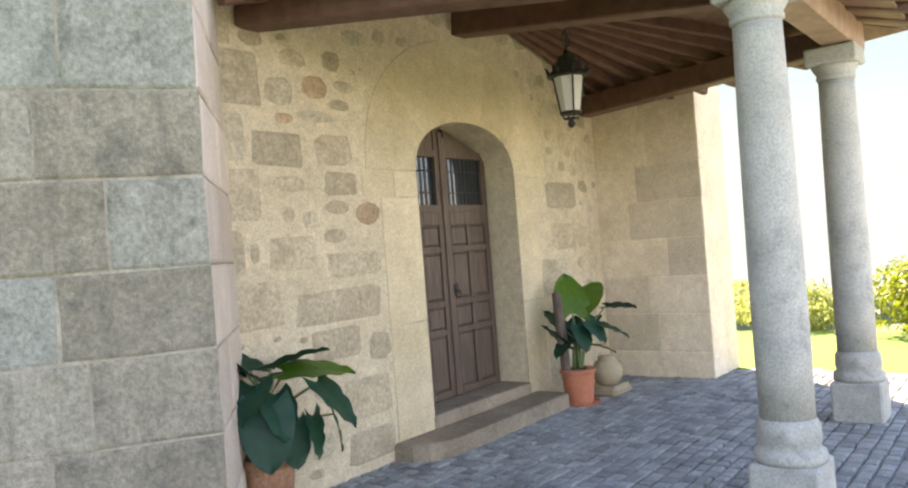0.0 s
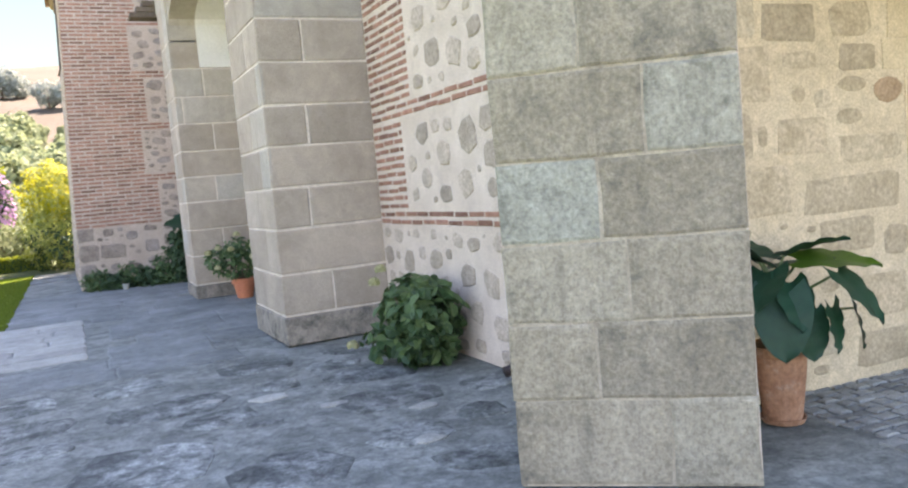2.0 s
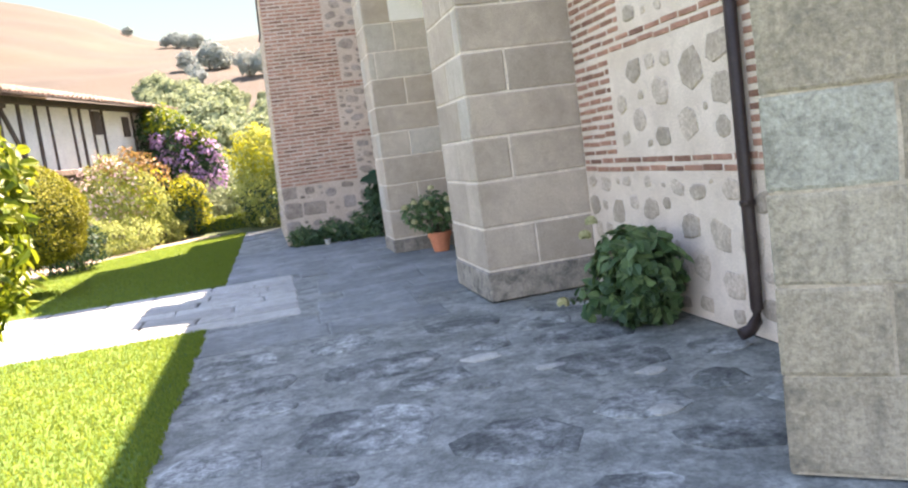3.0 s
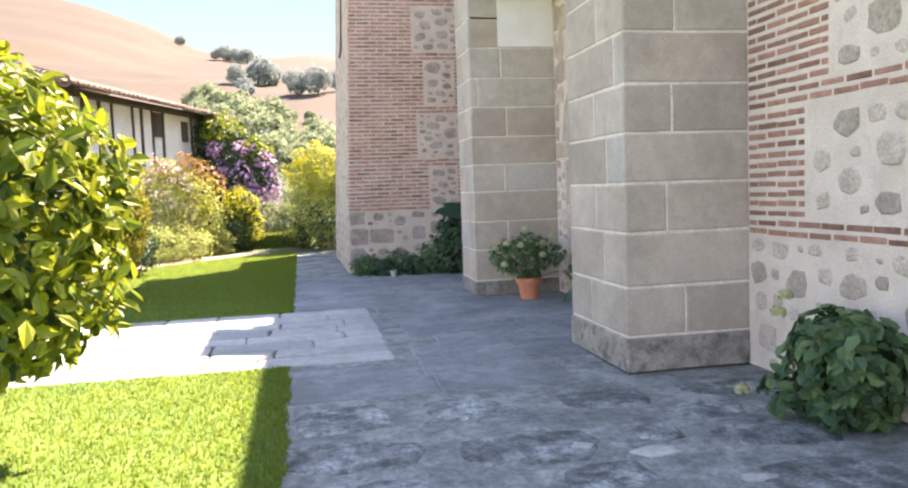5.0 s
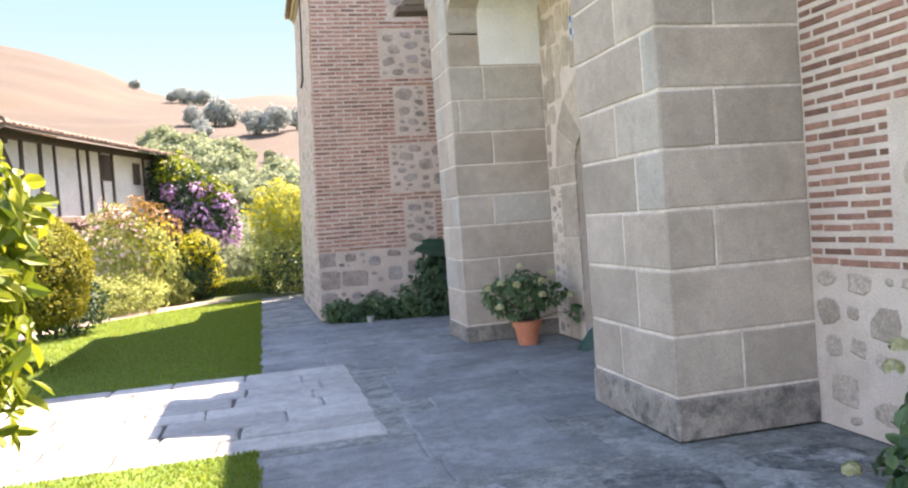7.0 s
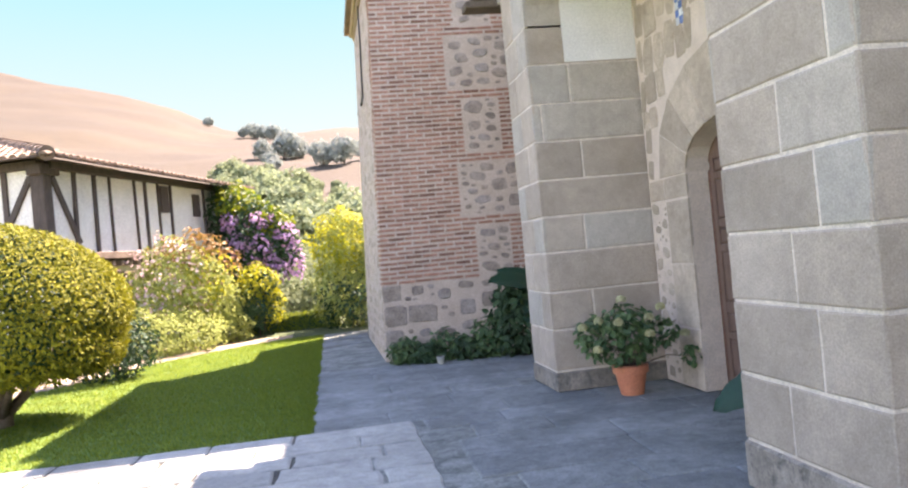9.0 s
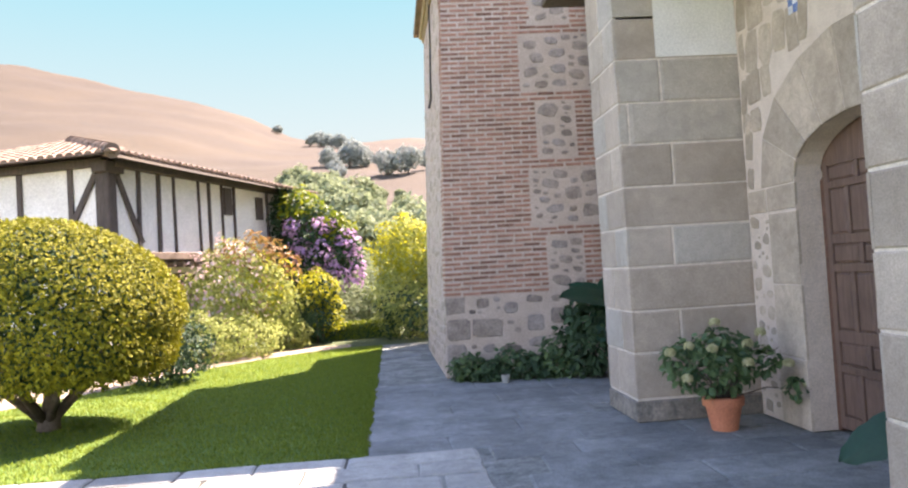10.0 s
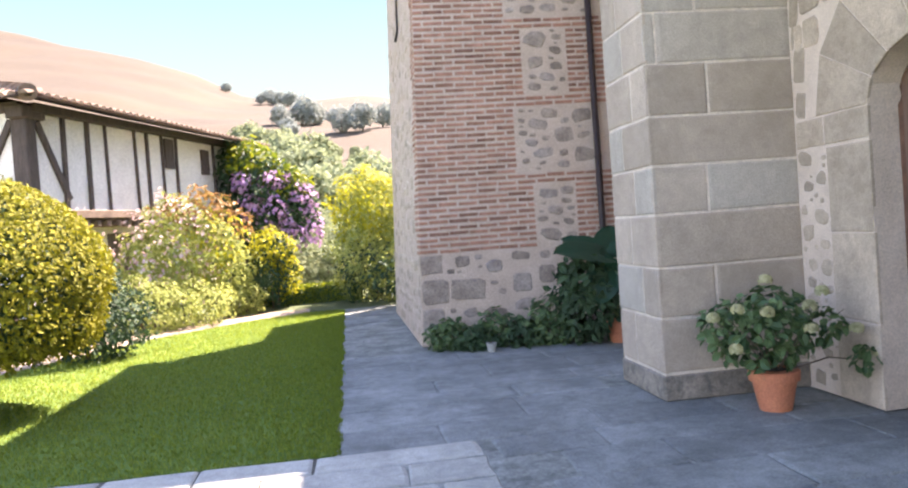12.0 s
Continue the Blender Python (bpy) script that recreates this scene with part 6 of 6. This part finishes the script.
for i, z in enumerate(tops):
    left = (1.70, 1.50, 1.66, 1.46, 1.66, 1.5)[i]
    right = (2.28, 2.95, 2.28, 2.95, 2.28, 2.95)[i]
    hi = z - 0.0
    tb += brick_rows(0.0, left, lo, hi, left=lean) + (brick_rows(right, 2.95, lo, hi) if right < 2.9 else [])
    ts += rubble(left + 0.03, min(right, 2.6) - 0.02, lo + 0.02, hi - 0.02, (0.03, 0.15), 41 + i, 0.012, 700, None, 0.6)
    lo = z + 0.15
    if lo < 6.3:
        tb += brick_rows(0.0, 2.95, z, lo, left=lean)
near = lambda p: abs(p[0][1] - 2.4) + 0.5 * abs(p[0][0] - 0.8)
set_pieces("brick", sorted(tb, key=near), M["brick"], TF, tower, 0.008, 0.006, 300, 0.4, "brickwork")
ts += [rect_poly(0.14, 0.42, 0.93, 1.17, 0.012), squared(0.12, 0.48, 0.54, 0.86), squared(0.5, 0.98, 0.56, 0.84), squared(0.11, 0.42, 0.10, 0.48), squared(1.34, 1.6, 0.62, 0.86), squared(1.7, 1.92, 0.70, 0.95), squared(2.0, 2.28, 0.62, 0.96)]
pl_keep = lambda u, z: (u < 1.0) & (z > 0.5) & (z < 0.9) | (u < 0.46) | (u > 1.3) & (u < 2.3) & (z > 0.6) & (z < 0.97)
ts += rubble(0.14, 2.9, 0.03, 1.17, (0.03, 0.16), 51, 0.016, 900, pl_keep, 0.62)
wb = brick_rows(3.5, 4.48, 1.2, 6.25, right=lambda z: 4.48, left=lambda z: 4.05 if int(z * 2) % 2 else 4.2)
ws = coursed(0.02, 4.45, 0.03, 1.17, (0.12, 0.24), (0.15, 0.4), 52, 0.02, 0.1, (0.7, 0.97)) + rubble(0.02, 4.0, 1.2, 6.25, (0.05, 0.17), 53, 0.02, 1100, None, 0.62)
set_pieces("stone", ts, M["rubble_tower"], TF, tower, 0.010, 0.014, 300, 0.4)
set_pieces("brick", wb, M["brick"], TWEST, tower, 0.008, 0.006, 60, 0.4, "brickwork")
set_pieces("stone", ws, M["rubble_grey"], TWEST, tower, 0.010, 0.014, 120, 0.4)

# portico wall: dressed door surround, squared stones low down, smaller rubble above

surr = []
for a, b in ((0.0, 0.98), (0.99, 1.95)):
    surr += [rect_poly(uc - half - 0.43, uc - half, a + 0.004, b - 0.004, 0.002), rect_poly(uc + half, uc + half + 0.36, a + 0.004, b - 0.004, 0.002)]
surr += [rect_poly(1.80, 2.14, 1.96, 2.15, 0.002), rect_poly(2.15, uc - half, 1.96, 2.15, 0.002), rect_poly(uc + half, 4.36, 1.96, 2.15, 0.002)]
inner, outer = arch_points(uc, half, spring, rise, 5), arch_points(uc, 1.28, spring, 1.12, 5)
for k in range(5):
    ii = [p for p in arch_points(uc, half, spring, rise, 20)[4 * k:4 * k + 5]]
    oo = [p for p in arch_points(uc, 1.28, spring, 1.12, 20)[4 * k:4 * k + 5]]
    surr.append((ii + oo[::-1])[::-1])
for i, poly in enumerate(surr):
    vs, fs = piece_mesh(poly, 0.006, 0.0015)
    add_mesh("door_surround_stone", vs, [f[::-1] for f in fs], M["jamb_yellow"], wall_south, m=PORT)


def surround(u, z):
    return (np.abs(u - uc - 0.02) < half + 0.47) & (z < 2.2) | (((u - uc) / 1.32) ** 2 + (np.maximum(z - 2.1, 0) / 1.2) ** 2 < 1) & (z > 1.9)


low = [squared(*q) for q in ((0.57, 0.73, 2.89, 3.14), (0.57, 0.93, 2.51, 2.88), (0.57, 0.78, 2.17, 2.48), (0.83, 1.26, 2.14, 2.38), (0.57, 0.87, 1.8, 2.13), (1.43, 1.74, 1.96, 2.13),
                             (0.59, 0.72, 1.47, 1.74), (0.91, 1.3, 1.47, 1.7), (1.39, 1.95, 1.39, 1.57), (0.57, 1.01, 1.12, 1.42), (1.09, 1.92, 1.08, 1.32), (1.2, 1.67, 0.84, 1.06),
                             (1.46, 1.95, 0.38, 0.67), (1.48, 1.97, 0.07, 0.31), (0.1, 0.5, 0.9, 1.3), (0.6, 0.95, 0.55, 0.95))]
low += [squared(*q) for q in ((4.24, 4.72, 0.98, 1.36), (4.24, 4.62, 0.62, 0.94), (4.24, 4.6, 0.14, 0.56), (4.80, 5.30, 0.5, 0.9), (4.4, 5.0, 1.85, 2.12), (4.45, 5.2, 1.43, 1.70))]
rough_stones = [(0.97, 1.22, 2.54, 2.74), (1.36, 1.72, 2.16, 2.4), (1.22, 1.59, 2.46, 2.54), (0.97, 1.26, 1.98, 2.09), (1.21, 1.36, 1.73, 1.86), (1.41, 1.67, 1.83, 1.93), (1.04, 1.15, 1.78, 1.89),
                (1.49, 1.67, 2.83, 2.98), (1.69, 1.96, 3.05, 3.17), (1.09, 1.35, 2.81, 2.94), (0.78, 0.99, 2.9, 3.01), (1.58, 1.79, 2.69, 2.78), (1.53, 1.73, 2.56, 2.64), (1.74, 1.98, 0.77, 0.98),
                (0.76, 0.84, 1.53, 1.66), (1.38, 1.61, 1.63, 1.73), (1.1, 1.36, 0.21, 0.38), (2.29, 2.43, 3.13, 3.2)]
red_stones = [(1.29, 1.52, 2.62, 2.78), (1.04, 1.2, 2.43, 2.5), (1.71, 1.97, 1.75, 1.92)]


def field_stone(a, b, c, d):
    """Natural stone with an uneven round outline inside a rectangle."""
    sq, turn = random.uniform(2.2, 4.0), random.uniform(0, 0.6)
    out = []
    for k in range(10):
        g = turn + 2 * math.pi * k / 10
        p, q = math.cos(g), math.sin(g)
        r = (abs(p) ** sq + abs(q) ** sq) ** (-1 / sq) * random.uniform(0.84, 1.04)
        out.append(((a + b) / 2 + (b - a) / 2 * r * p, (c + d) / 2 + (d - c) / 2 * r * q))
    return out


reds = [field_stone(*q) for q in red_stones]
low += [field_stone(*q) for q in rough_stones]


def taken(u, z):
    out = surround(u, z)
    for q in low + reds:
        out |= (u > min(p[0] for p in q) - 0.02) & (u < max(p[0] for p in q) + 0.02) & (z > min(p[1] for p in q) - 0.02) & (z < max(p[1] for p in q) + 0.02)
    return out


first = low + rubble(0.1, 2.0, 0.03, 3.3, (0.02, 0.085), 61, 0.022, 420, taken, 0.62, 0.55) + rubble(4.2, 5.48, 0.03, 3.2, (0.02, 0.11), 64, 0.02, 500, taken, 0.7, 0.7)
first += rubble(1.7, 4.9, 3.0, 4.2, (0.03, 0.13), 62, 0.02, 420, taken, 0.7, 0.8)
set_pieces("stone", first, M["rubble_yellow"], PORT, wall_south, 0.007, 0.016, 300, 0.4)
set_pieces("stone", reds, M["stone_red"], PORT, wall_south, 0.008, 0.016)
RW = PORT @ Matrix(((0, -1, 0, 5.53), (-1, 0, 0, 1.15), (0, 0, 1, 0), (0, 0, 0, 1)))
blocks_on(wall_return, ashlar(0.0, 1.15, (0, 0.28, 0.68, 1.07, 1.47, 1.86, 2.24, 2.6, 2.98, 3.4, 3.8, 4.2), ((0.7, 2), (0.55, 2), (0.62, 2), (0.4, 2), (0.8, 2)), joint=0.008), RW, M["pale_sand"], 0.006, 0.008)

# setts under the portico
setts, v = [], -4.36
while v < -0.03:
    u = 0.66 + random.uniform(0, 0.1)
    d = random.uniform(0.085, 0.11)
    while u < 6.14:
        w = random.uniform(0.09, 0.16)
        setts.append(rect_poly(u, u + w - 0.014, v, v + d - 0.014, 0.006))
        u += w
    v += d
near = lambda p: abs(p[0][0] - 3.2) + abs(p[0][1] + 1.0)
set_pieces("sett", sorted(setts, key=near), M["cobble"], PORT_TURN @ FLOOR, court, 0.009, 0.012, 300, 0.6, "setts")

# flagstones: the pale slabs of the crossing path, big worn flags on the pavement
slabs, y = [], 7.06
for row, d in enumerate((0.42, 0.40, 0.44, 0.38, 0.42, 0.40, 0.44, 0.38)):
    x = -9.0 - 0.37 * (row % 3)
    end = 0.76
    while x < end - 0.05:
        w = random.uniform(0.6, 1.1)
        x2 = min(x + w, end) if end - x - w > 0.3 or end - x < w else end
        slabs.append(rect_poly(x + 0.014, x2 - 0.014, y + 0.014, y + d - 0.014, 0.014))
        x = x2
    y += d
set_pieces("slab", sorted(slabs, key=lambda p: -p[0][0]), M["slab"], FLOOR @ Matrix.Translation((0, -0.012, 0)), path, 0.014, 0.012, 300, 0.3)
inside_path = lambda u, z: (u < 0.80) & (z > 7.0) & (z < 10.4) | (u > 2.45) & (z > 5.75) & (z < 11.85) & ((z < 7.2) | (z > 10.8)) | (z > 14.8) & (u > 0.66)
flags = rubble(-0.24, 3.6, -4.0, 5.7, (0.12, 0.42), 71, 0.012, 900, lambda u, z: (u + z > 3.9) & (z < 1.6) & (u > 2.5), 0.8)
set_pieces("flagstone", flags, M["paving"], FLOOR @ Matrix.Translation((0, -0.012, 0)), paving, 0.013, 0.035, 300, 0.3)
pale = []
for cx_, cy_, a_, b_ in ((1.93, 4.03, 0.17, 0.10), (1.55, 4.25, 0.10, 0.07), (2.25, 3.5, 0.12, 0.07), (2.75, 3.0, 0.11, 0.07), (2.5, 2.35, 0.13, 0.08)):
    pale.append([(cx_ + a_ * math.cos(g) * random.uniform(0.6, 1.15), cy_ + b_ * math.sin(g) * random.uniform(0.6, 1.15)) for g in (2 * math.pi * k / 9 for k in range(9))])
set_pieces("flagstone", pale, M["slab"], FLOOR @ Matrix.Translation((0, -0.006, 0)), paving, 0.0125, 0.03, 300, 0.1)
rows, y = [], 5.75
while y < 20.5:
    d = random.uniform(0.45, 0.75)
    x = -0.24
    while x < 3.6:
        w = random.uniform(0.7, 1.6)
        x2 = min(x + w, 3.62)
        cxm, cym = (x + x2) / 2, y + d / 2
        if not inside_path(np.array(cxm), np.array(cym)) and not inside_path(np.array(x + .05), np.array(cym)) and not (cym > 14.6 and x2 > 0.66):
            rows.append(rect_poly(x + 0.005, x2 - 0.005, y + 0.005, y + d - 0.005, 0.012))
        x = x2
    y += d
set_pieces("flagstone", rows, M["paving_smooth"], FLOOR @ Matrix.Translation((0, -0.012, 0)), paving, 0.013, 0.01, 200, 0.2)
